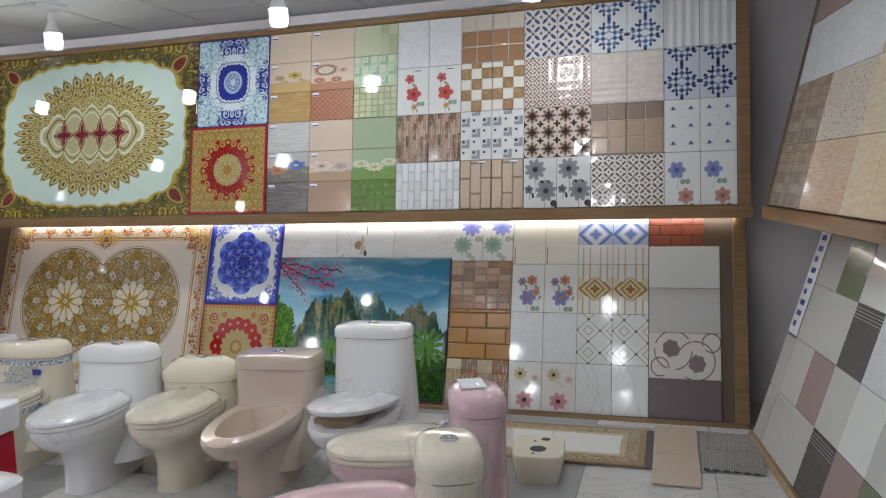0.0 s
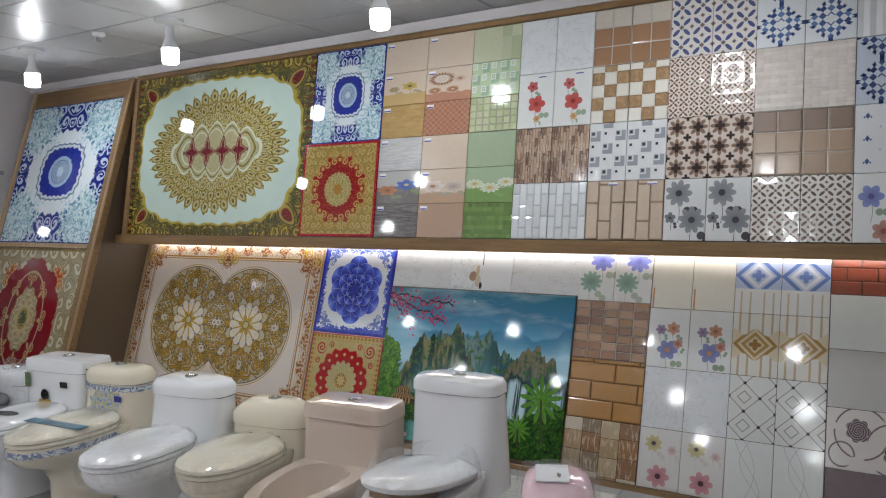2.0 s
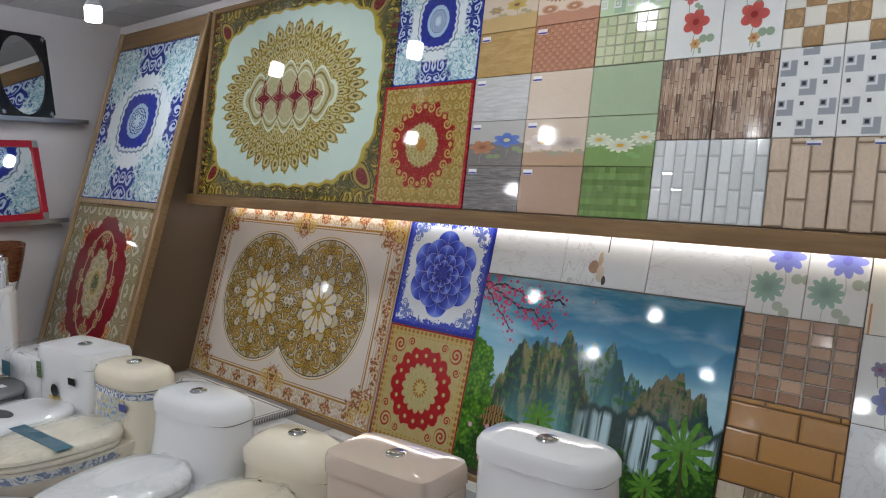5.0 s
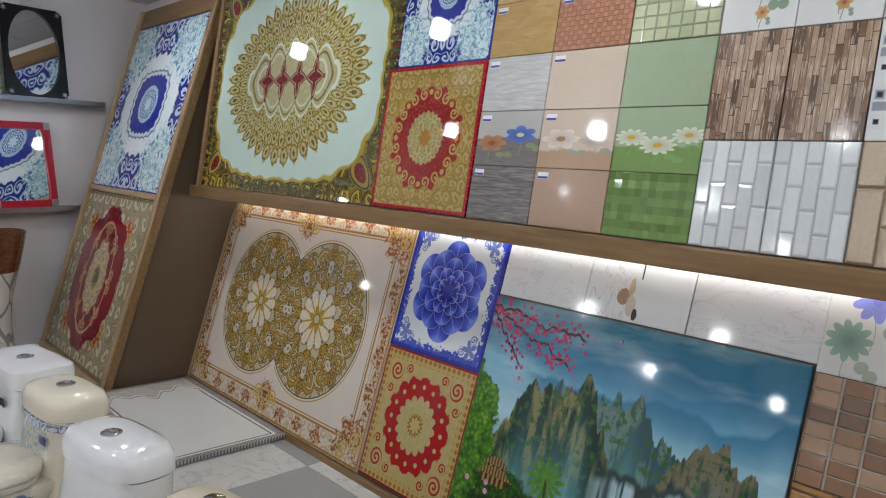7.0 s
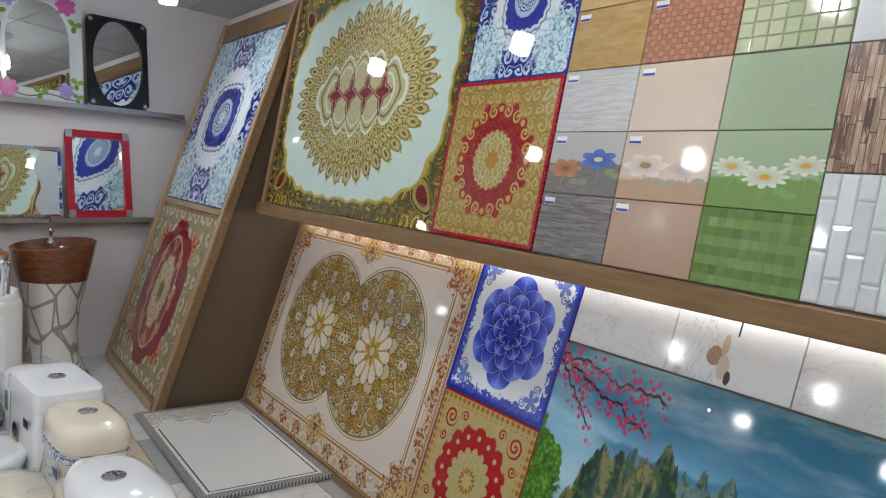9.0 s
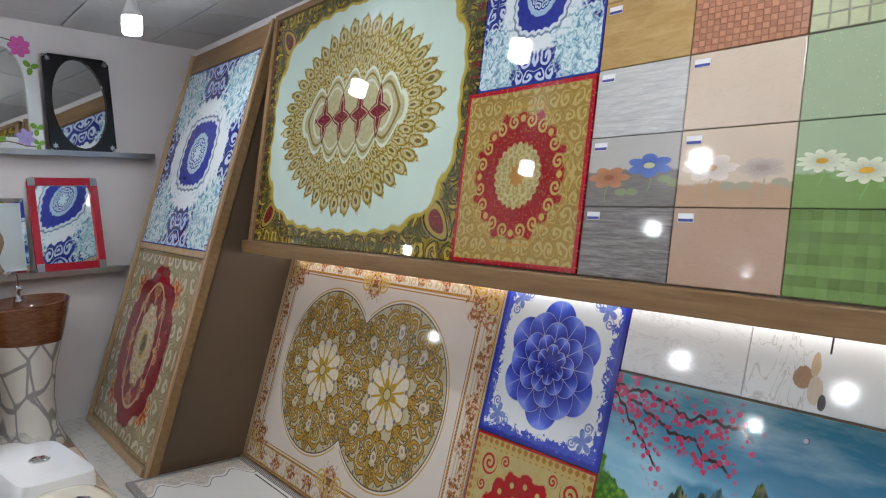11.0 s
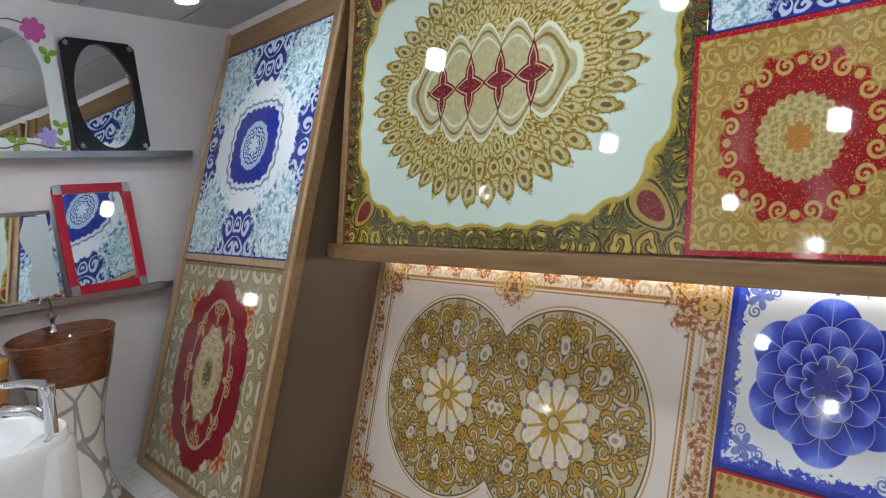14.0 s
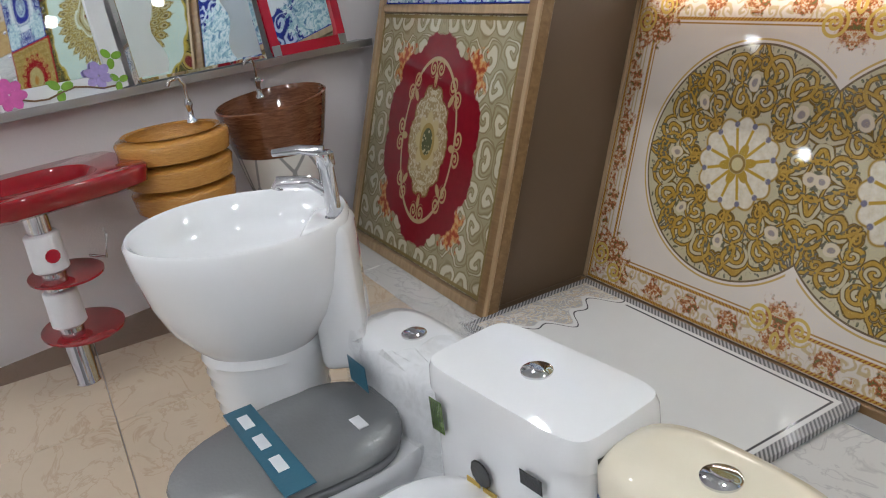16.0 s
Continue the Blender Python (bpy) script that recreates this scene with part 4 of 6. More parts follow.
    "oval": uvm("gold_oval_carpet", p_big_oval, 0.035, 0, 0.0), "blue_rug": uvm("blue_rug_square", p_blue_rug(0.6, 0.6, False), 0.035, 0, 0.0),
    "red_rug": uvm("red_gold_rug", p_red_rug, 0.035, 0, 0.0), "red_wheel": uvm("red_wheel_rug", p_red_wheel, 0.045, 0, 0.0),
    "mandala": uvm("double_mandala_carpet", p_mandala, 0.045, 0, 0.0), "blue_flower": uvm("blue_dahlia", p_blue_flower, 0.035, 0, 0.0),
    "landscape": uvm("river_landscape", p_landscape, 0.05, 0, 0.0),
    "side_blue": uvm("blue_hall_rug", p_blue_rug(1.12, 1.12, True), 0.035, 0, 0.0), "side_red": uvm("red_hall_rug", p_side_red, 0.045, 0, 0.0),
}


def p_wood(x, y, z):
    n = noi(x * 1.0, y * 14.0, 3, 5, z * 14.0, 0.6, 0.5)
    return [ramp(n, (0.3, (0.17, 0.095, 0.04)), (0.6, (0.24, 0.145, 0.065)), (0.8, (0.29, 0.18, 0.09))), n]


def p_lightwood(x, y, z):
    n = noi(x * 14.0, y * 1.0, 3, 5, z * 14.0, 0.6, 0.5)
    return [ramp(n, (0.3, (0.30, 0.20, 0.11)), (0.7, (0.44, 0.31, 0.18))), n]


WOOD = material("brown_wood_board", p_wood, 0.35, 0, 0.0006)
LIGHTWOOD = material("pale_wood_edge", p_lightwood, 0.35, 0, 0.0006)
BOARD = plain("brown_painted_board", (0.112, 0.074, 0.046), 0.45, var=0.06)
PLASTER = plain("lilac_white_plaster", (0.74, 0.70, 0.715), 0.75, var=0.05, scale=2.0, bump=0.0008)
CONCRETE = plain("grey_cement_wall", (0.22, 0.22, 0.225), 0.7, var=0.22, scale=2.5, bump=0.001)
CEILING = plain("grey_ceiling_panel", (0.50, 0.50, 0.51), 0.32, var=0.10, scale=3.0, bump=0.0008, fine=260)
GRID = plain("white_ceiling_grid", (0.38, 0.38, 0.39), 0.5)
WHITE = plain("white_glazed_ceramic", (0.76, 0.77, 0.79), 0.07, var=0.03, bump=0.0, coat=0.5)
IVORY = plain("ivory_glazed_ceramic", (0.72, 0.66, 0.53), 0.08, var=0.03, bump=0.0, coat=0.5)
BEIGE = plain("beige_glazed_ceramic", (0.58, 0.48, 0.405), 0.08, var=0.03, bump=0.0, coat=0.5)
PINK = plain("pink_glazed_ceramic", (0.66, 0.44, 0.50), 0.1, var=0.04, bump=0.0, coat=0.5)
GREY_SEAT = plain("grey_plastic_seat", (0.16, 0.165, 0.17), 0.25, var=0.05)
CHROME = plain("polished_chrome", (0.70, 0.70, 0.72), 0.08, 1.0, var=0.03, bump=0.0)
BLACK = plain("black_gloss_plastic", (0.012, 0.012, 0.014), 0.15)
GOLDLEAF = plain("gold_foil_print", (0.55, 0.38, 0.08), 0.3, 0.6)
TEAL = plain("teal_paper_band", (0.02, 0.11, 0.17), 0.4)
PAPER = plain("white_paper_label", (0.70, 0.71, 0.74), 0.5)
BLUEPRINT = plain("dark_blue_print", (0.03, 0.04, 0.26), 0.4)
CARD = plain("brown_cardboard", (0.34, 0.20, 0.09), 0.7)
RED = plain("deep_red_lacquer", (0.26, 0.006, 0.012), 0.06, var=0.06, bump=0.0, coat=0.6)
REDFRAME = plain("red_mirror_frame", (0.42, 0.012, 0.03), 0.2)
STEEL = plain("brushed_steel_trim", (0.42, 0.43, 0.45), 0.3, 0.9)
GREY = plain("grey_metal_shelf", (0.36, 0.36, 0.38), 0.4, 0.3)
BULB = glow("white_led_bulb", (0.93, 0.97, 1.0), 58.0)
LENS = glow("bright_led_face", (0.93, 0.97, 1.0), 265.0)
LED = glow("warm_led_strip", (1.0, 0.96, 0.91), 22.0)


def p_bamboo(x, y, z):
    n = noi(x * 3.0, y * 3.0, 10, 4, z * 20.0)
    return [mix(n, (0.36, 0.15, 0.025), (0.58, 0.30, 0.07)), n]


def p_walnut(x, y, z):
    n = noi(x * 2.0, y * 2.0, 5, 4, z * 16.0 + 1.0, 0.6, 1.5)
    return ramp(n, (0.3, (0.09, 0.028, 0.012)), (0.55, (0.17, 0.065, 0.03)), (0.75, (0.24, 0.10, 0.045)))


def p_cracked(x, y, z):
    n = V.tree.nodes.new("ShaderNodeTexVoronoi")
    n.feature = "DISTANCE_TO_EDGE"
    put_in(n.inputs["Vector"], vec(x * 1.6, y * 1.6, z * 0.8))
    n.inputs["Scale"].default_value = 5.0
    return mix(st(0.045 - V(n.outputs["Distance"]) + (noi(x, y, 12, 2, z) - 0.5) * 0.05, 40), (0.70, 0.70, 0.68), (0.30, 0.31, 0.32))


def p_floral_band(x, y, z):
    n = st(fr(noi(ab(x), y, 28, 2, z, 0.5, 1.0) * 4) - 0.55, 8)
    return mix(n, (0.60, 0.62, 0.62), (0.16, 0.21, 0.34))


def p_floral_tank(x, y, z):
    e = hyp(x / 0.11, (z - 0.45) / 0.085) + (noi(x, z, 20, 3) - 0.5) * 1.2
    fl_ = ramp(noi(x, z, 55, 2), (0.35, (0.18, 0.25, 0.36)), (0.5, (0.45, 0.5, 0.52)), (0.62, (0.50, 0.40, 0.14)))
    return mix(st(1.0 - e, 4) * st(-0.05 - y, 60), (0.72, 0.66, 0.53), fl_)


BAMBOO = material("carved_bamboo_ceramic", p_bamboo, 0.2, 0, 0.004, 0.3)
WALNUT = material("walnut_grain_ceramic", p_walnut, 0.12, coat=0.4)
CRACKED = material("white_crackle_ceramic", p_cracked, 0.12, coat=0.4)
FLORAL_BAND = material("blue_floral_transfer", p_floral_band, 0.1)
FLORAL_TANK = material("ivory_floral_ceramic", p_floral_tank, 0.08, coat=0.5)


def clear(name, rough, tint, alpha):
    m = bpy.data.materials.new(name)
    m.use_nodes = True
    V.tree = m.node_tree
    b = m.node_tree.nodes["Principled BSDF"]
    tc = m.node_tree.nodes.new("ShaderNodeTexCoord")
    sp = m.node_tree.nodes.new("ShaderNodeSeparateXYZ")
    m.node_tree.links.new(tc.outputs["Object"], sp.inputs[0])
    x, y, z = (V(o) for o in sp.outputs)
    n = noi(x, y, 22, 4, z, 0.65, 1.5)
    b.inputs["Base Color"].default_value = (*tint, 1)
    b.inputs["Roughness"].default_value = rough
    put_in(b.inputs["Alpha"], mix(st(n - 0.5, 5), (alpha,) * 3, (min(1, alpha * 2.4),) * 3))
    k = m.node_tree.nodes.new("ShaderNodeBump")
    k.inputs["Distance"].default_value = 0.02
    m.node_tree.links.new(n.s, k.inputs["Height"])
    m.node_tree.links.new(k.outputs[0], b.inputs["Normal"])
    return m


FILM = clear("crumpled_plastic_film", 0.08, (0.75, 0.77, 0.8), 0.07)
MIRROR = bpy.data.materials.new("mirror_glass")
MIRROR.use_nodes = True
_b = MIRROR.node_tree.nodes["Principled BSDF"]
_b.inputs["Base Color"].default_value, _b.inputs["Metallic"].default_value, _b.inputs["Roughness"].default_value = (0.80, 0.83, 0.83, 1), 1.0, 0.02
FROST = bpy.data.materials.new("frosted_mirror_glass")
FROST.use_nodes = True
_b = FROST.node_tree.nodes["Principled BSDF"]
_b.inputs["Base Color"].default_value, _b.inputs["Metallic"].default_value, _b.inputs["Roughness"].default_value = (0.62, 0.68, 0.70, 1), 0.7, 0.35


# ---- mesh helpers ----
def thing(name, m, label, category, group="", kind=""):
    ob = new(name)
    ob.empty_display_size = 0.1
    ob.matrix_basis = m
    return tagged(ob, label, category, group, kind)


def part(name, bm, mat, parent=None, label="", smooth=False):
    me = bpy.data.meshes.new(name)
    bmesh.ops.recalc_face_normals(bm, faces=bm.faces)
    bm.to_mesh(me)
    bm.free()
    me.materials.append(mat)
    if smooth:
        me.shade_smooth()
        me.set_sharp_from_angle(angle=radians(50))
    ob = new(name, me)
    ob.parent = parent
    return tagged(ob, label)


def box(x0, x1, y0, y1, z0, z1, bevel=0.0, bm=None, seg=1):
    b = bm or bmesh.new()
    vs = [b.verts.new((x, y, z)) for x in (x0, x1) for y in (y0, y1) for z in (z0, z1)]
    f = [b.faces.new([vs[i] for i in q]) for q in ((0, 1, 3, 2), (4, 6, 7, 5), (0, 4, 5, 1), (2, 3, 7, 6), (0, 2, 6, 4), (1, 5, 7, 3))]
    if bevel:
        es = list({e for q in f for e in q.edges})
        bmesh.ops.bevel(b, geom=es, offset=bevel, segments=seg, affect="EDGES", profile=0.5)
    return b


def loft(rings, bm=None, cap=True):
    b = bm or bmesh.new()
    rows = [[b.verts.new(p) for p in r] for r in rings]
    n = len(rows[0])
    for r, s in zip(rows, rows[1:]):
        for i in range(n):
            b.faces.new((r[i], r[(i + 1) % n], s[(i + 1) % n], s[i]))
    if cap:
        b.faces.new(rows[0][::-1])
        b.faces.new(rows[-1])
    return b


def ring(cx, cy, z, a, front, back=None, n=2.0, count=36, tilt=0.0):
    """A rounded outline: half width a, reaching front towards -y and back towards +y; n squares it off."""
    back = front if back is None else back
    out = []
    for i in range(count):
        t = 2 * math.pi * i / count
        c, s = math.cos(t), math.sin(t)
        x = a * math.copysign(abs(c) ** (2 / n), c)
        y = math.copysign(abs(s) ** (2 / n), s) * (back if s > 0 else front)
        out.append(Vector((cx + x, cy + y, z + tilt * y)))
    return out


def rod(points, r, count=10, bm=None):
    """A tube along points; r one radius or one for each point."""
    rs = r if isinstance(r, (list, tuple)) else [r] * len(points)
    ps = [Vector(p) for p in points]
    rings = []
    for i, p in enumerate(ps):
        d = (ps[min(i + 1, len(ps) - 1)] - ps[max(i - 1, 0)]).normalized()
        side = d.cross(Vector((0.13, 0.31, 0.94))).normalized()
        if side.length < 0.5:
            side = Vector((1, 0, 0))
        up = d.cross(side)
        rings.append([p + (side * math.cos(k * 2 * math.pi / count) + up * math.sin(k * 2 * math.pi / count)) * rs[i] for k in range(count)])
    return loft(rings, bm)


TILE_MESHES = {}


def piece_mesh(w, h, depth, mat):
    """A slab lying in x, y with its face at z = depth, eased edges and 0 to 1 over its face."""
    key = (round(w, 4), round(h, 4), depth, mat.name)
    if key in TILE_MESHES:
        return TILE_MESHES[key]
    e = 0.0015
    rows = [[(x, y, z) for x, y in ((k, k), (w - k, k), (w - k, h - k), (k, h - k))] for k, z in ((0, 0), (0, depth - e), (e, depth))]
    verts = [p for r in rows for p in r]
    faces = [(8, 9, 10, 11), (3, 2, 1, 0)] + [(4 * r + i, 4 * r + (i + 1) % 4, 4 * r + 4 + (i + 1) % 4, 4 * r + 4 + i) for r in (0, 1) for i in range(4)]
    me = bpy.data.meshes.new("tile")
    me.from_pydata(verts, [], faces)
    uv = me.uv_layers.new(name="UVMap")
    for lp in me.loops:
        p = verts[lp.vertex_index]
        uv.data[lp.index].uv = (p[0] / w, p[1] / h)
    me.materials.append(mat)
    TILE_MESHES[key] = me
    return me


def piece(parent, x0, x1, y0, y1, mat, lift=0.0, depth=0.009, name="tile", label="", gap=0.0012):
    ob = new(name, piece_mesh(x1 - x0 - 2 * gap, y1 - y0 - 2 * gap, depth, mat))
    ob.parent = parent
    ob.matrix_basis = Matrix.Translation((x0 + gap, y0 + gap, lift))
    return tagged(ob, label)


# ---- setting ----
def slab(name, x0, x1, y0, y1, z0, z1, mat, label, category, m=None):
    ob = part(name, box(x0, x1, y0, y1, z0, z1), mat)
    if m is not None:
        ob.matrix_basis = m
    return tagged(ob, label, category, kind="structure")


slab("wall_north", -7.4, 0.6, 5.75, 5.95, 0, CEIL, PLASTER, "grey-white plastered wall behind the display boards", "wall")
slab("wall_east", 0.45, 0.65, -3.0, 5.75, 0, CEIL, CONCRETE, "bare grey cement wall behind leaning tile boards", "wall")
slab("wall_south", -7.4, 0.6, -3.2, -3.0, 0, CEIL, PLASTER, "plain white plastered wall", "wall")
slab("wall_west", -9.0, 1.2, 0.06, 0.26, 0.02, CEIL + 0.03, PLASTER, "lilac-white plastered wall with mirror shelves", "wall", LEFT)

bm = box(-9.5, 0.65, -3.2, 5.95, CEIL + 0.012, CEIL + 0.10)
for i in range(17):
    for j in range(15):
        x, y = -9.5 + 0.6 * i, -3.2 + 0.61 * j
        box(x + 0.006, x + 0.594, y + 0.006, y + 0.604, CEIL - 0.002, CEIL + 0.0122, bm=bm)
ceiling = tagged(part("ceiling", bm, CEILING), "grey suspended ceiling of square panels with thin joints", "ceiling", kind="structure")

slab("trim_north", -7.3, 0.44, 5.70, 5.748, 2.50, 2.562, PLASTER, "white ledge along the top of the wall", "trim")

ROW_X, ROW_Y = (-5.53, -4.06, -2.49, -1.06), (4.83, 3.3, 1.7, 0.1, -1.6)
lamp = thing("ceiling_lamp", pose(ROW_X[0], ROW_Y[0], CEIL), "white LED bulb in a round ceiling holder, lit", "lamp", "ceiling bulbs")
part("canopy", loft([ring(0, 0, z, a, a) for z, a in ((-0.002, 0.085), (-0.018, 0.085), (-0.03, 0.06), (-0.04, 0.03))]), PAPER, lamp, smooth=True)
part("socket", loft([ring(0, 0, z, a, a) for z, a in ((-0.035, 0.026), (-0.10, 0.024), (-0.13, 0.034), (-0.175, 0.05))]), PAPER, lamp, smooth=True)
part("bulb", loft([ring(0, 0, z, a, a, n=2) for z, a in ((-0.176, 0.05), (-0.235, 0.05), (-0.256, 0.047))]), BULB, lamp, "glowing white bulb", smooth=True)
part("bulb_face", loft([ring(0, 0, z, a, a) for z, a in ((-0.257, 0.046), (-0.263, 0.043))]), LENS, lamp, "bright face of the bulb")
for y in ROW_Y:
    for x in ROW_X:
        if (x, y) != (ROW_X[0], ROW_Y[0]):
            copy_thing(lamp, pose(x, y, CEIL))

sprinkler = thing("sprinkler", pose(-4.71, 4.80, CEIL), "small white ceiling sensor with a round base", "sensor")
part("base", loft([ring(0, 0, z, a, a) for z, a in ((-0.002, 0.045), (-0.02, 0.04), (-0.03, 0.02))]), PAPER, sprinkler, smooth=True)
part("tip", loft([ring(0, 0, z, a, a) for z, a in ((-0.028, 0.015), (-0.05, 0.02), (-0.06, 0.012))]), STEEL, sprinkler, smooth=True)


# ---- the long display ----
def frame_strip(name, x0, x1, y0, y1, z0, z1, parent, mat=None):
    return part(name, box(x0, x1, y0, y1, z0, z1, 0.003), mat or WOOD, parent)


upper = thing("upper_display", pose(0, 5.35, 1.235, UP_RX), "brown wooden board leaning back, covered with carpet murals and wall tiles", "display board")
part("backboard", box(-5.30, 0.0, -0.03, 1.22, -0.03, -0.001), BOARD, upper)
frame_strip("top_rail", -5.30, 0.02, 1.192, 1.225, -0.03, 0.022, upper)
frame_strip("side_rail", -0.045, 0.02, -0.03, 1.192, -0.03, 0.022, upper)
frame_strip("side_rail", -5.305, -5.262, -0.03, 1.192, -0.03, 0.022, upper)
piece(upper, -5.26, -3.495, 0.0, 1.19, T["oval"], name="carpet_mural", label="gold and aqua oval carpet mural on glossy tiles")
piece(upper, -3.492, -2.942, 0.592, 1.19, T["blue_rug"], name="carpet_mural", label="blue and mint square carpet mural")
piece(upper, -3.532, -2.942, 0.0, 0.592, T["red_rug"], 0.004, name="carpet_mural", label="gold carpet mural with a red medallion")
UP_H = 1.19
for x0, x1, names in ((-2.94, -2.635, "dark_wood grey_flower grey_wood gold_wood sand_flower sand"),
                      (-2.635, -2.33, "brown sand_rose sand weave sand_cups sand"),
                      (-2.33, -2.032, "green_deep green_daisy green_plain green_mosaic green_squares green_pale")):
    for k, n in enumerate(names.split()):
        t = piece(upper, x0, x1, UP_H / 6 * k, UP_H / 6 * (k + 1), T[n])
        if x0 < -2.4 and k < 5 or n == "sand":
            piece(t, 0.012, 0.062, 0.158, 0.184, PAPER, 0.009, 0.0008, "price_label")
            piece(t, 0.014, 0.060, 0.160, 0.170, BLUEPRINT, 0.0099, 0.0005, "print")
for x0, x1, names in ((-2.032, -1.617, "white_brick sticks rose white"), (-1.617, -1.226, "sand_brick grey_check tan_check rust"),
                      (-1.226, -0.835, "ink_flower splotch cocoa dot_blue"), (-0.835, -0.43, "ring patch pearl azulejo"),
                      (-0.43, -0.048, "blue_rose spade damask ribs")):
    for k, n in enumerate(names.split()):
        for q in (0, 1):
            a, b = x0 + (x1 - x0) / 2 * q, x0 + (x1 - x0) / 2 * (q + 1)
            t = piece(upper, a, b, UP_H / 4 * k, UP_H / 4 * (k + 1), T[n])
            if n in ("sand_brick", "rose"):
                piece(t, 0.11, 0.16, 0.27, 0.29, PAPER, 0.009, 0.0008, "price_label")
                piece(t, 0.112, 0.158, 0.271, 0.279, BLUEPRINT, 0.0099, 0.0005, "print")

shelf = thing("display_shelf", pose(0, 0, 0), "brown wooden ledge carrying the upper tile board", "shelf")
part("board", box(-5.37, 0.03, 5.315, 5.70, 1.165, 1.232, 0.003), WOOD, shelf)
part("led_strip", box(-5.30, -0.04, 5.60, 5.612, 1.155, 1.164), LED, shelf, "warm glowing LED strip")

lower = thing("lower_display", pose(0, 5.312, 0.025, LOW_RX), "brown board leaning back under the ledge, covered with murals and tiles", "display board")
part("backboard", box(-5.42, 0.0, -0.03, 1.19, -0.03, -0.001), BOARD, lower)
frame_strip("bottom_rail", -5.42, 0.02, -0.045, -0.003, -0.03, 0.03, lower)
frame_strip("side_rail", -0.055, 0.02, -0.003, 1.18, -0.03, 0.022, lower)
frame_strip("side_rail", -5.42, -5.385, -0.003, 1.18, -0.03, 0.012, lower, LIGHTWOOD)
piece(lower, -5.382, -3.555, 0.0, 1.19, T["mandala"], name="carpet_mural", label="white and gold mural of two round rosettes")
piece(lower, -3.555, -2.972, 0.60, 1.185, T["blue_flower"], name="carpet_mural", label="white mural with a large blue flower")
piece(lower, -3.545, -2.968, 0.012, 0.60, T["red_wheel"], 0.004, name="carpet_mural", label="gold carpet mural with a red wheel")
for k in range(3):
    piece(lower, -2.97 + 0.41 * k, -2.97 + 0.41 * (k + 1), 0.93, 1.19, T["white"])
piece(lower, -2.56, -2.15, 0.93, 1.19, T["soaps"], 0.004, 0.006)
piece(lower, -2.965, -1.745, 0.02, 0.925, T["landscape"], 0.012, name="landscape_panel", label="glossy printed panel of misty mountains and waterfalls")
part("pin", loft([ring(-2.36, 0.86, 0.0225, 0.008, 0.008), ring(-2.36, 0.86, 0.028, 0.006, 0.006)]), CHROME, lower)
for x0, x1, rows, names, split in (
        (-1.742, -1.345, (0.0, 0.29, 0.60, 0.91, 1.19), "blocks ochre mosaic blue_daisy", (0, 0, 0, 1)),
        (-1.343, -0.937, (0.0, 0.29, 0.59, 0.89, 1.19), "poppy white bouquet cream_line", (1, 1, 1, 1)),
        (-0.937, -0.522, (0.0, 0.29, 0.59, 0.89, 1.19), "swirl net bands bands_blue", (1, 1, 1, 1)),
        (-0.520, -0.125, (0.0, 0.225, 0.49, 0.75, 1.0), "purple rose_scroll plain_grey plain_white", (0, 0, 0, 0))):
    for k, n in enumerate(names.split()):
        for q in range(1 + split[k]):
            w = (x1 - x0) / (1 + split[k])
            piece(lower, x0 + w * q, x0 + w * (q + 1), rows[k], rows[k + 1], T[n], 0.004 if x0 == -0.52 else 0.0)
piece(lower, -0.520, -0.21, 1.0, 1.19, T["red_brick"])

# ---- leaning board beside it ----
side = thing("side_display", pose(0, 4.785, 0.0, SIDE_RX), "tall framed board leaning on the wall with two glossy carpet murals", "display board")
part("backboard", box(-6.70, -5.36, 0.0, 2.55, -0.03, -0.001), BOARD, side)
frame_strip("side_rail", -6.715, -6.675, 0.0, 2.56, -0.03, 0.03, side, LIGHTWOOD)
frame_strip("side_rail", -5.44, -5.352, 0.0, 2.56, -0.03, 0.02, side, WOOD)
frame_strip("edge_strip", -5.372, -5.348, 0.0, 2.56, 0.021, 0.034, side, LIGHTWOOD)
frame_strip("bottom_rail", -6.675, -5.44, 0.0, 0.045, -0.03, 0.03, side, LIGHTWOOD)
frame_strip("middle_rail", -6.675, -5.44, 1.185, 1.222, -0.03, 0.02, side, LIGHTWOOD)
frame_strip("top_rail", -6.675, -5.44, 2.42, 2.56, -0.03, 0.012, side, WOOD)
piece(side, -6.675, -5.44, 1.225, 2.415, T["side_blue"], name="carpet_mural", label="blue and white carpet mural with a navy centre")
piece(side, -6.675, -5.44, 0.05, 1.182, T["side_red"], name="carpet_mural", label="cream carpet mural with a wine-red oval")
bm = bmesh.new()
prof = [(4.80, 0.0), (5.335, 0.0), (5.66, 1.16), (5.66, 2.40), (5.55, 2.40)]
for x in (-5.40, -5.425):
    bm.faces.new([bm.verts.new((x, y, z)) for y, z in prof])
bm.verts.ensure_lookup_table()
for i in range(5):
    bm.faces.new([bm.verts[i], bm.verts[(i + 1) % 5], bm.verts[5 + (i + 1) % 5], bm.verts[5 + i]])
cheek = thing("cheek_panel", pose(0, 0, 0), "plain brown side panel joining the two display boards", "panel")
part("panel", bm, BOARD, cheek)
part("foot_strip", box(-5.399, -5.392, 4.81, 5.33, 0.0, 0.03), BOARD, cheek)

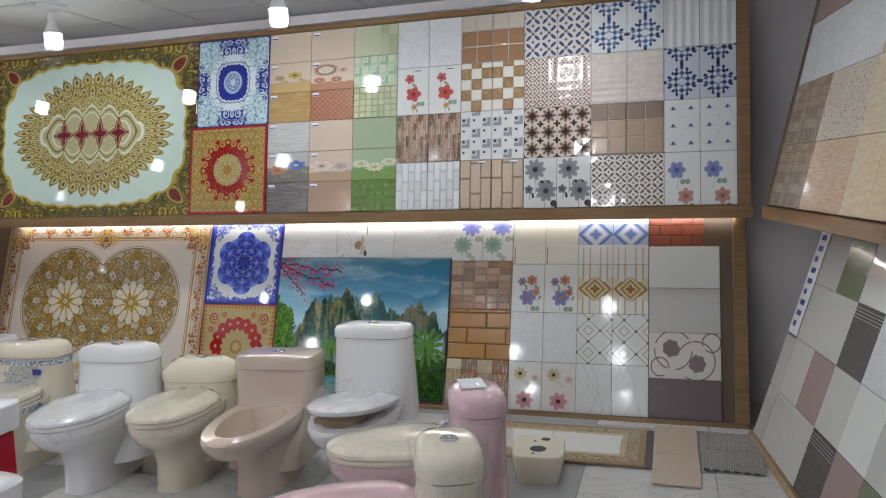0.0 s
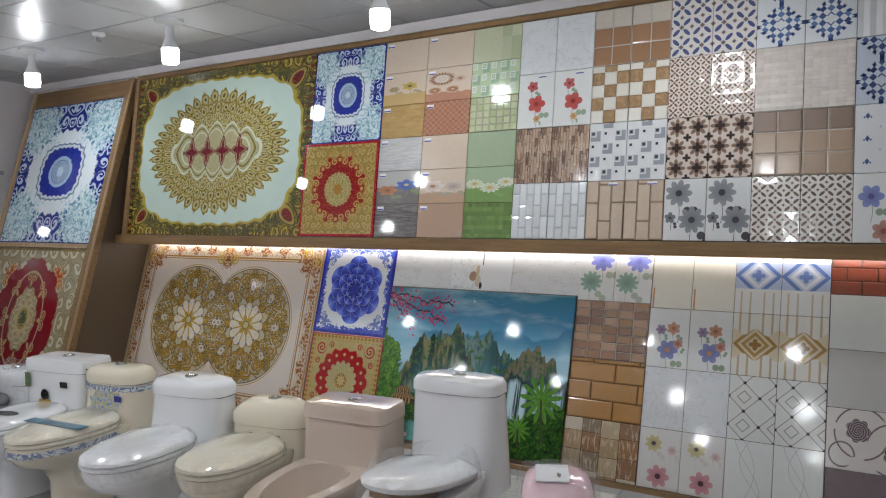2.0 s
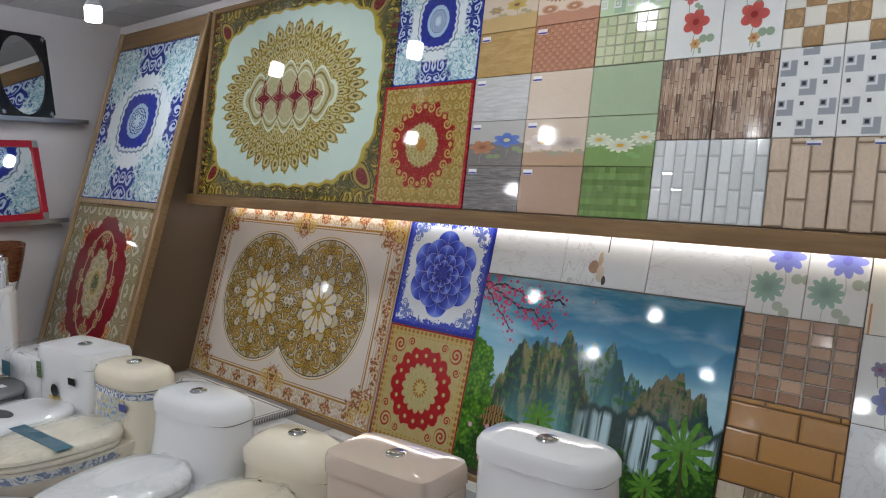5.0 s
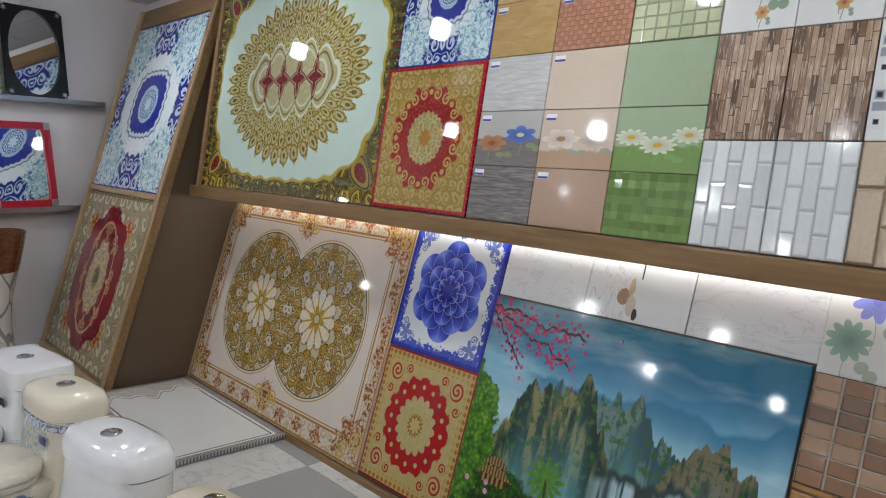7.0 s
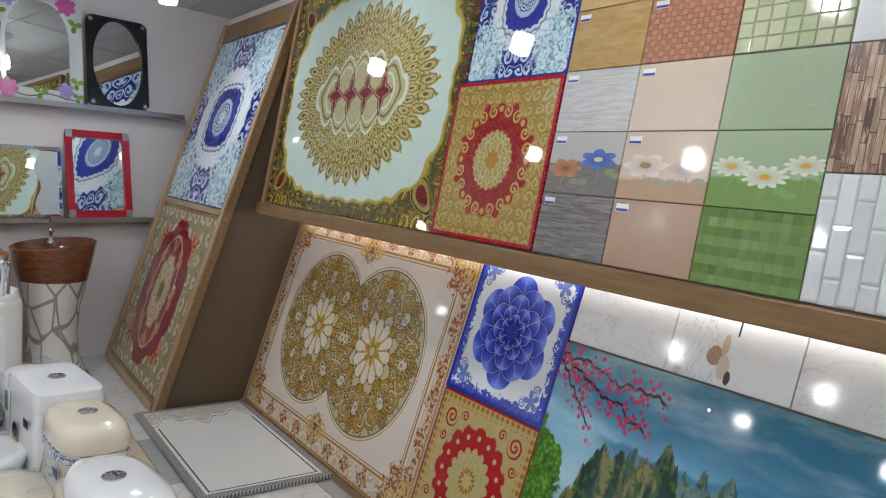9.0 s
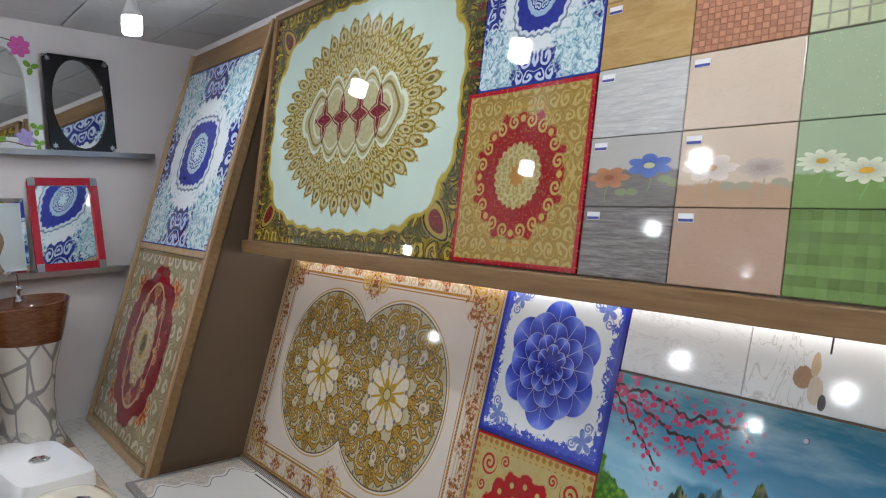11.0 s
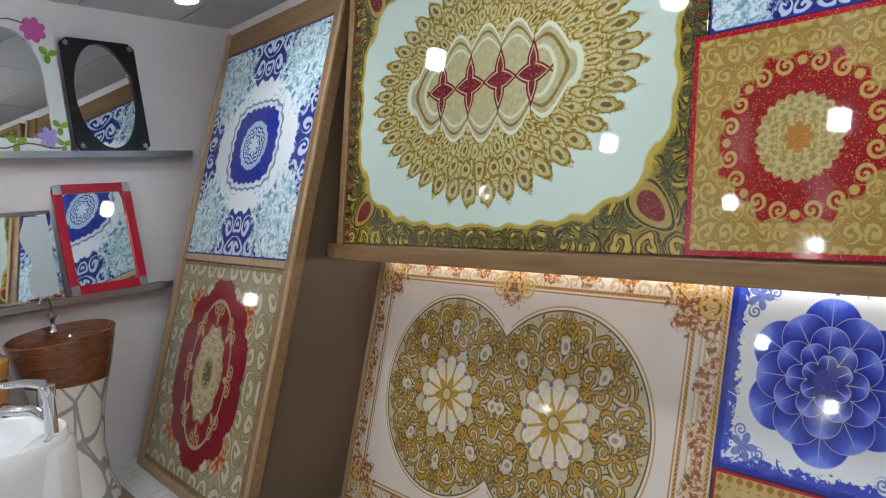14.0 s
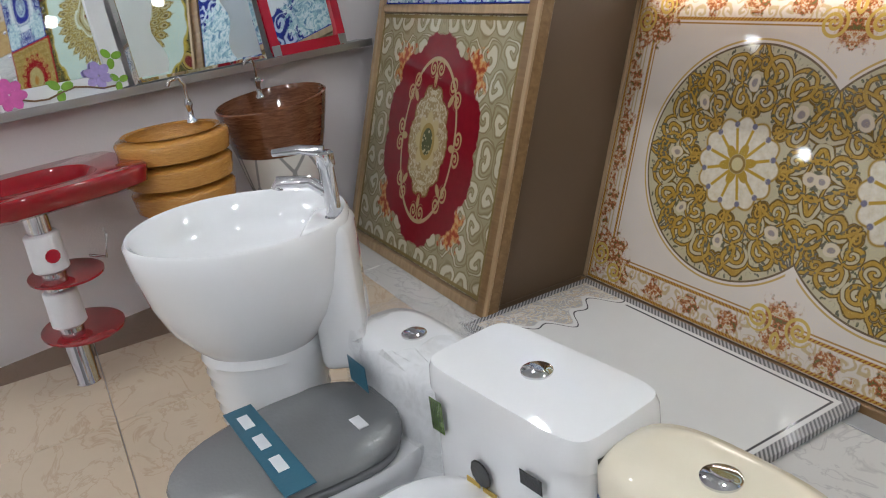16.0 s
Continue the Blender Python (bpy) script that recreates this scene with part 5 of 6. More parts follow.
# ---- boards on the right-hand wall ----
RB = pose(0.03, 5.17, 0.03, LOW_RX, 0, -83)
right_low = thing("lower_display", RB, "leaning board of mixed floor tiles in grey, mauve and white", "display board")
part("backboard", box(0.0, 3.6, -0.02, 1.16, -0.03, -0.001), BOARD, right_low)
frame_strip("bottom_rail", 0.0, 3.6, -0.05, -0.004, -0.03, 0.03, right_low, LIGHTWOOD)
MIXED = ("mist mist mist plain_grey".split(), "mist mauve mist moss".split(), "char mist char plain_white".split(), "mauve plain_white white plain_white".split(),
         "moss plain_grey mauve oak".split(), "plain_white char mist white".split())
for i in range(12):
    for k in range(4):
        x0 = 0.16 + 0.28 * i
        t = piece(right_low, x0, x0 + 0.28, 0.285 * k, 0.285 * (k + 1), T[MIXED[i % 6][k]])
        if MIXED[i % 6][k] in ("char", "mist") and (i + k) % 2 == 0:
            for q in range(4):
                piece(t, 0.0, 0.277, 0.222 + 0.014 * q, 0.227 + 0.014 * q, STEEL, 0.0092, 0.0006, "groove_line")
for k in range(2):
    piece(right_low, 0.0, 0.155, 0.28 * k, 0.28 * (k + 1), T["plain_grey"])
banner = piece(right_low, 0.0, 0.14, 0.57, 1.14, PAPER, 0.004, 0.004, "banner", "white paper banner with blue lettering")
for k in range(9):
    piece(banner, 0.03, 0.03 + (0.07 if k % 3 else 0.045), 0.04 + 0.057 * k, 0.07 + 0.057 * k, BLUEPRINT, 0.0042, 0.0008, "letter_bar")

rshelf = thing("display_shelf", pose(0.03, 5.17, 0, 0, 0, -83), "brown wooden ledge carrying the tiles on the side wall", "shelf")
part("board", box(0.02, 3.62, 0.02, 0.34, 1.17, 1.235, 0.003), WOOD, rshelf)
right_up = thing("upper_display", pose(0.07, 5.17, 1.24, 77.0, 0, -83), "leaning upper board of wood-look and stone-look tiles", "display board")
part("backboard", box(0.0, 3.6, -0.0, 1.2, -0.03, -0.001), BOARD, right_up)
for i, names in enumerate(("rubble rubble white mauve", "teak pebble white blue_daisy", "oak oak teak oak", "oak bouquet oak oak", "teak oak sand oak", "sand oak oak teak")):
    for k, n in enumerate(names.split()):
        for q in (0, 1):
            piece(right_up, 0.10 + 0.5 * i + 0.25 * q, 0.10 + 0.5 * i + 0.25 * (q + 1), 0.298 * k, 0.298 * (k + 1), T[n])


# ---- toilets ----
def toilet(m, label, h, mat, lid="closed", tank="round", wide=0.20, long=0.60, tank_mat=None, rim=0.36, seat_mat=None, film=False, lean=0.0, slope=0.0, group="row of toilets"):
    """Front towards -y; the tank's middle over the origin."""
    t = thing("toilet", m, label, "toilet", group)
    cy = -0.24
    f = long + cy
    a = 0.185
    body = [ring(0, -0.14, z, w, fr_, bk, 2.6) for z, w, fr_, bk in ((0.0, 0.125, 0.26, 0.22), (0.03, 0.12, 0.25, 0.215), (0.14, 0.115, 0.25, 0.21), (0.22, 0.13, 0.29, 0.22))]
    body += [ring(0, cy, z, w, fr_, 0.30, 2.2) for z, w, fr_ in ((rim - 0.09, a * 0.86, f * 0.88), (rim - 0.045, a * 0.97, f * 0.98), (rim - 0.012, a, f), (rim, a * 0.975, f * 0.975))]
    if lid == "closed":
        part("bowl", loft(body), mat, t, smooth=True)
    else:
        inner = [ring(0, cy - 0.02, z, w, fr_, bk, 2.1) for z, w, fr_, bk in ((rim, a * 0.70, f * 0.76, 0.12), (rim - 0.03, a * 0.66, f * 0.72, 0.11), (rim - 0.12, a * 0.5, f * 0.5, 0.08), (rim - 0.17, a * 0.3, f * 0.3, 0.06))]
        part("bowl", loft(body + inner), mat, t, smooth=True)
    n = {"square": 7.0, "tall": 3.4}.get(tank, 3.0)
    d = {"tall": 0.10, "square": 0.115}.get(tank, 0.108)
    low = rim - (0.10 if tank == "tall" else 0.26)
    up = {"square": (0.0, 0.045, 0.060, 0.064), "round": (0.0, 0.040, 0.066, 0.076), "dome": (0.0, 0.045, 0.085, 0.105), "tall": (0.0, 0.035, 0.052, 0.058)}[tank]
    top = h - up[3] - 0.004
    spread = {"tall": 0.05, "square": 0.05}.get(tank, 0.17)
    spread = slope or spread
    k = lean
    rows = []
    for i in range(7):
        s = i / 6
        z = low + (top - low) * s
        grow = (1.0 - s) ** 2
        w = wide * (0.93 + 0.07 * s) if tank == "square" else wide * (0.93 + 0.10 * (1 - s))
        rows.append(ring(0, 0.02 + 0.02 * s * k, z, w, d + grow * spread, d - 0.01, n))
    part("tank", loft(rows), tank_mat or mat, t, smooth=True)
    w, z = wide * (1.0 if tank == "square" else 0.95), top + 0.004
    dn = {"square": 0.97, "round": 0.88, "dome": 0.76, "tall": 0.93}[tank]
    part("lid_seam", loft([ring(0, 0.02 + 0.02 * k, z + q, w * 0.985, d - 0.002, d - 0.012, n) for q in (-0.006, 0.001)]), GREY_SEAT, t)
    cover = part("tank_lid", loft([ring(0, 0.02 + 0.02 * k, z + dz, w * q, (d + 0.006) * q, (d - 0.004) * q, n) for dz, q in zip(up, (1.01, 1.0, dn, dn * 0.72))]), tank_mat if tank_mat and tank_mat is not FLORAL_TANK else mat, t, smooth=True)
    zt = z + up[3]
    part("flush_button", loft([ring(0, 0.02, zt + q, r, r) for q, r in ((-0.006, 0.031), (0.004, 0.031), (0.007, 0.026))]), CHROME, cover, "chrome dual flush button", smooth=True)
    part("button_half", loft([ring(0.0, 0.02, zt + q, r, r * 0.35) for q, r in ((0.006, 0.02), (0.0105, 0.018))]), CHROME, cover, smooth=True)
    if lid == "closed":
        sm = seat_mat or mat
        z = rim + 0.003
        part("seat", loft([ring(0, cy, z + dz, a * q, f * q, 0.15, 2.3) for dz, q in ((0, 0.985), (0.006, 1.01), (0.016, 1.01), (0.02, 0.99))]), sm, t, smooth=True)
        part("seat_lid", loft([ring(0, cy, z + 0.023 + dz, a * q, f * q, 0.16, 2.3) for dz, q in ((0, 0.99), (0.006, 1.015), (0.018, 1.0), (0.028, 0.9), (0.033, 0.6))]), sm, t, smooth=True)
        for sx in (-0.07, 0.07):
            part("hinge", loft([ring(sx, cy + 0.165, z + q, 0.018, 0.014) for q in (0, 0.03, 0.036)]), sm, t, smooth=True)
    if film:
        z = rim - 0.04
        rows = []
        for dz, q in ((0, 1.06), (0.05, 1.075), (0.085, 1.03), (0.103, 0.8), (0.106, 0.4)):
            r = ring(0, cy, z + dz, a * q, f * q, 0.16, 2.3)
            rows.append([p + Vector((random.uniform(-1, 1), random.uniform(-1, 1), random.uniform(-1, 1))) * 0.006 for p in r])
        part("plastic_film", loft(rows, cap=False), FILM, t, "crumpled clear plastic wrapping", smooth=True)
    return t


def sticker(t, x, y, z, w, h, mat, label="", rx=90, rz=0):
    ob = new("sticker", piece_mesh(w, h, 0.001, mat))
    ob.parent = t
    ob.matrix_basis = pose(x - w / 2, y, z, rx, 0, rz)
    return tagged(ob, label)


def emblem(t, x, y, z, s=1.0):
    e = part("emblem", loft([[Vector((x + a * 0.024 * s, y, z + b * 0.024 * s)) for a, b in ((math.cos(q * 0.524), math.sin(q * 0.524)) for q in range(12))],
                             [Vector((x + a * 0.022 * s, y - 0.002, z + b * 0.022 * s)) for a, b in ((math.cos(q * 0.524), math.sin(q * 0.524)) for q in range(12))]]), BLACK, t, "round black emblem with gold foil wings")
    bmw = bmesh.new()
    for sx in (-1, 1):
        box(x + (0.004 if sx > 0 else -0.034) * s, x + (0.034 if sx > 0 else -0.004) * s, y - 0.0024, y + 0.0, z - 0.034 * s, z - 0.020 * s, bm=bmw)
    part("foil_wings", bmw, GOLDLEAF, e)


tall = toilet(pose(-1.80, 4.36, 0, 0, 0, 3), "white ceramic toilet with a tall tank, open bowl and packing box", 0.725, WHITE, "open", "tall", 0.205, 0.62, rim=0.38)
part("seam_line", loft([ring(0, 0.02, z, 0.202, 0.118, 0.094, 3.0) for z in (0.395, 0.3985)]), GREY, tall)
seat = part("seat", loft([ring(0, -0.24, 0.402 + dz, 0.185 * q, 0.36 * q, 0.15, 2.3, tilt=-0.12) for dz, q in ((0, 0.98), (0.008, 1.0), (0.02, 1.0), (0.03, 0.9), (0.034, 0.5))]), WHITE, tall, "white seat lid wrapped in film", smooth=True)
part("film", loft([[p + Vector((random.uniform(-1, 1), random.uniform(-1, 1), random.uniform(-1, 1))) * 0.008 for p in ring(0, -0.24, z, 0.185 * q, 0.36 * q, 0.17, 2.3)] for z, q in ((0.33, 1.05), (0.37, 1.06), (0.42, 1.07), (0.465, 1.0), (0.475, 0.6))], cap=False), FILM, seat, smooth=True)
carton = part("cardboard_box", box(-0.11, 0.08, -0.50, -0.32, 0.28, 0.40, 0.002), CARD)
carton.matrix_basis = pose(-1.80, 4.36, 0, 0, 0, 3)
tagged(carton, "small brown cardboard box lying in the toilet bowl", "box")

toilet(pose(-2.27, 4.26, 0, 0, 0, 5), "glossy beige one-piece toilet with an open bowl and no seat", 0.585, BEIGE, "open", "square", 0.205, 0.66, rim=0.35, slope=0.19)
cream = toilet(pose(-2.70, 4.22, 0, 0, 0, 9), "ivory one-piece toilet with a domed tank and a gold emblem", 0.55, IVORY, "closed", "dome", 0.215, 0.56, seat_mat=IVORY, film=True)
emblem(cream, -0.045, -0.108, 0.395, 1.15)
sticker(cream, 0.09, -0.106, 0.395, 0.035, 0.022, BLACK, "small black sticker")
grey_white = toilet(pose(-3.12, 4.10, 0, 0, 0, 8), "white one-piece toilet with a rounded tank and film-wrapped seat", 0.63, WHITE, "closed", "round", 0.225, 0.58, film=True, lean=1.0)
floral = toilet(pose(-3.69, 4.13, 0, 0, 0, 6), "ivory toilet with blue floral transfers and a teal paper band", 0.625, IVORY, "closed", "round", 0.205, 0.60, tank_mat=FLORAL_TANK, film=True)
part("floral_band", loft([ring(0, 0.02, z, 0.1985, 0.1150, 0.1050, 3.0) for z in (0.512, 0.538)]), FLORAL_BAND, floral, "blue floral transfer band", smooth=True)
part("floral_band", loft([ring(0, -0.24, z, 0.188, 0.363, 0.2, 2.2) for z in (0.322, 0.350)]), FLORAL_BAND, floral, "blue floral transfer band", smooth=True)
part("paper_band", box(-0.19, 0.19, -0.40, -0.34, 0.4195, 0.4225, 0.001), TEAL, floral, "teal paper band across the lid")
sticker(floral, 0.10, -0.100, 0.465, 0.05, 0.03, BLUEPRINT, "small dark blue sticker")
square = toilet(pose(-4.08, 4.09, 0, 0, 0, 8), "white toilet with a square tank, stickers and a black oval label", 0.64, WHITE, "closed", "square", 0.215, 0.58, film=False)
emblem(square, -0.04, -0.107, 0.455, 1.25)
sticker(square, 0.10, -0.106, 0.50, 0.055, 0.032, BLACK, "small black sticker")
sticker(square, -0.165, -0.106, 0.49, 0.04, 0.075, T["green_deep"], "green energy sticker")
part("side_label", box(0.2125, 0.2165, -0.06, 0.05, 0.52, 0.60), BLACK, square, "black label with a gold ring")
part("lid_label", loft([ring(-0.02, -0.34, z, 0.075, 0.035) for z in (0.419, 0.4205)]), BLACK, square, "black oval label on the lid")
grey_lid = toilet(pose(-4.54, 4.06, 0, 0, 0, 4), "white toilet with a grey seat lid, film-wrapped low tank", 0.54, WHITE, "closed", "round", 0.225, 0.60, seat_mat=GREY_SEAT, film=False)
part("paper_band", box(-0.19, 0.19, -0.42, -0.35, 0.4195, 0.4225, 0.001), TEAL, grey_lid, "teal paper band across the lid")
for k in range(3):
    part("print_bar", box(-0.15 + 0.1 * k, -0.09 + 0.1 * k, -0.40, -0.375, 0.4226, 0.4234), PAPER, grey_lid)
part("lid_sticker", box(0.04, 0.09, -0.2, -0.175, 0.42, 0.4225), PAPER, grey_lid, "white paper sticker")
part("tank_film", loft([[p + Vector((random.uniform(-1, 1), random.uniform(-1, 1), random.uniform(-1, 1))) * 0.012 for p in ring(0, 0.02, z, w, 0.13, 0.12, 3.0)] for z, w in ((0.30, 0.24), (0.42, 0.24), (0.50, 0.235), (0.55, 0.20), (0.565, 0.09))], cap=False), FILM, grey_lid, "crumpled clear plastic wrapping", smooth=True)
sticker(grey_lid, -0.04, -0.125, 0.44, 0.09, 0.07, TEAL, "dark emblem print")

# ---- pink and ivory toilets near the floor tiles ----
pink = toilet(pose(-1.15, 3.80, 0, 0, 0, -66), "pink toilet wrapped in plastic film with a paper label", 0.60, PINK, "closed", "round", 0.185, 0.58, seat_mat=IVORY, film=True, group="")
part("tank_film", loft([[p + Vector((random.uniform(-1, 1), random.uniform(-1, 1), random.uniform(-1, 1))) * 0.008 for p in ring(0, 0.02, z, w, 0.128, 0.118, 3.0)] for z, w in ((0.30, 0.2), (0.45, 0.2), (0.57, 0.19), (0.606, 0.15), (0.612, 0.06))], cap=False), FILM, pink, "crumpled clear plastic wrapping", smooth=True)
part("paper_label", box(-0.09, 0.05, -0.05, 0.05, 0.606, 0.609), PAPER, pink, "white paper label")
wrapped = toilet(pose(-1.09, 3.20, 0, 0, 0, -68), "ivory toilet wrapped in plastic film with a pink seat lid", 0.60, IVORY, "closed", "round", 0.185, 0.60, seat_mat=PINK, film=False, group="")
part("tank_film", loft([[p + Vector((random.uniform(-1, 1), random.uniform(-1, 1), random.uniform(-1, 1))) * 0.008 for p in ring(0, 0.02, z, w, 0.128, 0.118, 3.0)] for z, w in ((0.30, 0.2), (0.45, 0.2), (0.57, 0.19), (0.606, 0.15), (0.612, 0.06))], cap=False), FILM, wrapped, "crumpled clear plastic wrapping", smooth=True)

pan = thing("squat_pan", pose(-1.0, 4.42, 0, 0, 0, 6), "white ceramic tank base with round holes lying on the floor", "ceramic tank")
bm = loft([ring(0, 0, z, a, b, n=5) for z, a, b in ((0.0, 0.10, 0.12), (0.06, 0.115, 0.14), (0.135, 0.125, 0.155), (0.145, 0.12, 0.15))])
part("body", bm, IVORY, pan, smooth=True)
# no openings cut: flat black discs give the shade inside each hole
for x, y, r in ((0.0, -0.04, 0.04), (0.03, 0.09, 0.022), (-0.02, 0.06, 0.008), (-0.02, -0.1, 0.008)):
    part("hole", loft([ring(x, y, 0.1452, r, r), ring(x, y, 0.1465, r * 0.97, r * 0.97)]), BLACK, pan, "black disc painted as the shade inside a round hole")
    part("hole_rim", loft([ring(x, y, 0.1450, r * 1.25, r * 1.25), ring(x, y, 0.146, r * 1.2, r * 1.2)]), IVORY, pan)


# ---- basins ----
def tap(parent, x, y, z, s=1.0, turn=0.0):
    """Single-lever mixer; the spout points towards -x."""
    b = part("tap", loft([ring(x, y, z + q * s, r * s, r * s) for q, r in ((0, 0.026), (0.006, 0.026), (0.01, 0.021), (0.13, 0.019), (0.135, 0.024), (0.165, 0.024), (0.17, 0.018))]), CHROME, parent, "chrome mixer tap", smooth=True)
    c, q = math.cos(turn), math.sin(turn)
    part("spout", rod([(x, y, z + 0.06 * s), (x - 0.05 * s * c, y - 0.05 * s * q, z + 0.10 * s), (x - 0.13 * s * c, y - 0.13 * s * q, z + 0.105 * s), (x - 0.135 * s * c, y - 0.135 * s * q, z + 0.09 * s)], 0.016 * s), CHROME, b, smooth=True)
    part("lever", rod([(x, y, z + 0.168 * s), (x - 0.06 * s * c, y - 0.06 * s * q, z + 0.18 * s), (x - 0.13 * s * c, y - 0.13 * s * q, z + 0.178 * s)], [0.016 * s, 0.012 * s, 0.009 * s]), CHROME, b, smooth=True)


def pillar_tap(parent, x, y, z):
    b = part("tap", loft([ring(x, y, z + q, r, r) for q, r in ((0, 0.022), (0.01, 0.022), (0.02, 0.012), (0.06, 0.012), (0.075, 0.018), (0.10, 0.012))]), CHROME, parent, "chrome pillar tap", smooth=True)
    part("spout", rod([(x, y, z + 0.06), (x, y, z + 0.16), (x + 0.012, y - 0.02, z + 0.19), (x + 0.03, y - 0.06, z + 0.185), (x + 0.03, y - 0.07, z + 0.165)], 0.008), CHROME, b, smooth=True)
    part("handle", rod([(x - 0.045, y, z + 0.085), (x + 0.045, y, z + 0.085)], 0.008), CHROME, b, smooth=True)


stand = thing("pedestal_basin", pose(-4.83, 3.79, 0, 0, 0, 60) @ Matrix.Diagonal((0.92, 0.92, 0.975, 1.0)), "large white ceramic pedestal basin with a ribbed foot", "washbasin")
out = [ring(0, 0, z, a, b, n=2.1, count=48) for z, a, b in ((0.0, 0.165, 0.16), (0.03, 0.155, 0.15))]
for i in range(26):
    z = 0.05 + i * 0.019
    r = 0.140 - 0.006 * math.sin(i * 0.14) + (0.006 if i % 2 else 0.0) + 0.0008 * i
    out.append(ring(0, 0, z, r * 1.03, r, n=2.1, count=48))
out += [ring(0, 0, z, a, b, n=2.15, count=48) for z, a, b in ((0.545, 0.165, 0.155), (0.575, 0.195, 0.18), (0.63, 0.235, 0.215), (0.70, 0.262, 0.24), (0.80, 0.285, 0.257), (0.855, 0.29, 0.262), (0.864, 0.283, 0.254), (0.858, 0.272, 0.242), (0.80, 0.25, 0.22), (0.74, 0.20, 0.175), (0.71, 0.11, 0.09), (0.705, 0.03, 0.03))]
part("bowl", loft(out), WHITE, stand, smooth=True)
part("tap_ledge", box(0.17, 0.295, -0.105, 0.105, 0.46, 0.846, 0.03, seg=3), WHITE, stand, smooth=True)
part("drain", loft([ring(0, 0, 0.708, 0.022, 0.022), ring(0, 0, 0.712, 0.018, 0.018)]), CHROME, stand)
tap(stand, 0.255, 0.0, 0.840, 1.0)

barrel = thing("barrel_basin", pose(-6.21, 3.90, 0), "carved bamboo-look barrel washbasin on a pedestal", "washbasin")
rows = []
for z, r in ((0.0, 0.15), (0.06, 0.14), (0.40, 0.15), (0.52, 0.17)):
    rows.append(ring(0, 0, z, r, r))
for k in range(3):
    z = 0.53 + 0.105 * k
    for q, r in ((0.0, 0.160), (0.012, 0.198), (0.080, 0.208), (0.090, 0.200), (0.100, 0.160)):
        rows.append(ring(0, 0, z + q, r + 0.008 * k, r + 0.008 * k))
rows += [ring(0, 0, z, r, r) for z, r in ((0.845, 0.195), (0.84, 0.18), (0.76, 0.165), (0.70, 0.12), (0.69, 0.03))]
part("bowl", loft(rows), BAMBOO, barrel, smooth=True)
pillar_tap(barrel, -0.10, 0.11, 0.84)

walnut = thing("pedestal_basin", pose(-6.43, 4.39, 0, 0, 0, 14.8), "walnut-look basin on a white crackle-patterned pedestal", "washbasin")
rows = [ring(0, 0, z, a, b) for z, a, b in ((0.0, 0.205, 0.20), (0.03, 0.20, 0.195), (0.12, 0.165, 0.16), (0.28, 0.15, 0.145), (0.45, 0.165, 0.16), (0.625, 0.205, 0.20))]
part("pedestal", loft(rows), CRACKED, walnut, "white ceramic with grey crackle lines", smooth=True)
rows = [ring(0, 0, z, a, b, tilt=t) for z, a, b, t in ((0.627, 0.207, 0.202, 0.0), (0.70, 0.226, 0.22, 0.02), (0.80, 0.25, 0.242, 0.06), (0.855, 0.262, 0.252, 0.10), (0.86, 0.252, 0.243, 0.10), (0.80, 0.235, 0.222, 0.08), (0.72, 0.17, 0.16, 0.0), (0.71, 0.03, 0.03, 0.0))]
part("bowl", loft(rows), WALNUT, walnut, "dark walnut-grain bowl", smooth=True)
pillar_tap(walnut, -0.17, 0.05, 0.84)

redb = thing("wall_basin", pose(-6.12, 3.42, 0, 0, 0, 14.8), "glossy red basin slab with round shelves on a steel post", "washbasin")
rows = [ring(0, 0, z, a, b, n=7) for z, a, b in ((0.70, 0.20, 0.26), (0.72, 0.235, 0.30), (0.775, 0.245, 0.31), (0.785, 0.238, 0.302))]
rows += [ring(0.02, -0.04, z, a, b, n=2.6) for z, a, b in ((0.784, 0.17, 0.20), (0.75, 0.15, 0.18), (0.735, 0.08, 0.1), (0.733, 0.02, 0.02))]
part("slab", loft(rows), RED, redb, smooth=True)
part("post", loft([ring(0.10, -0.10, z, r, r) for z, r in ((0, 0.05), (0.01, 0.042), (0.70, 0.042))]), CHROME, redb, "polished steel post", smooth=True)
for z, r in ((0.44, 0.16), (0.22, 0.18)):
    part("glass_shelf", loft([ring(0.10, -0.06, z + q, r, r * 0.8) for q in (0, 0.008)]), RED, redb, "round red glass shelf", smooth=True)
    part("wrapping", loft([ring(0.10, -0.10, z + q, w, w) for q, w in ((0.03, 0.05), (0.04, 0.062), (0.17, 0.060), (0.18, 0.05))]), PAPER, redb, "white paper sleeve round the post", smooth=True)
part("towel_rail", rod([(0.16, 0.02, 0.50), (0.24, 0.05, 0.50), (0.24, 0.07, 0.58), (0.16, 0.09, 0.58)], 0.005), CHROME, redb, smooth=True)
part("print_ring", loft([[Vector((0.163, -0.10 + 0.026 * math.cos(q * 0.524), 0.54 + 0.026 * math.sin(q * 0.524))) for q in range(12)], [Vector((0.166, -0.10 + 0.024 * math.cos(q * 0.524), 0.54 + 0.024 * math.sin(q * 0.524))) for q in range(12)]]), REDFRAME, redb, "small red ring print")

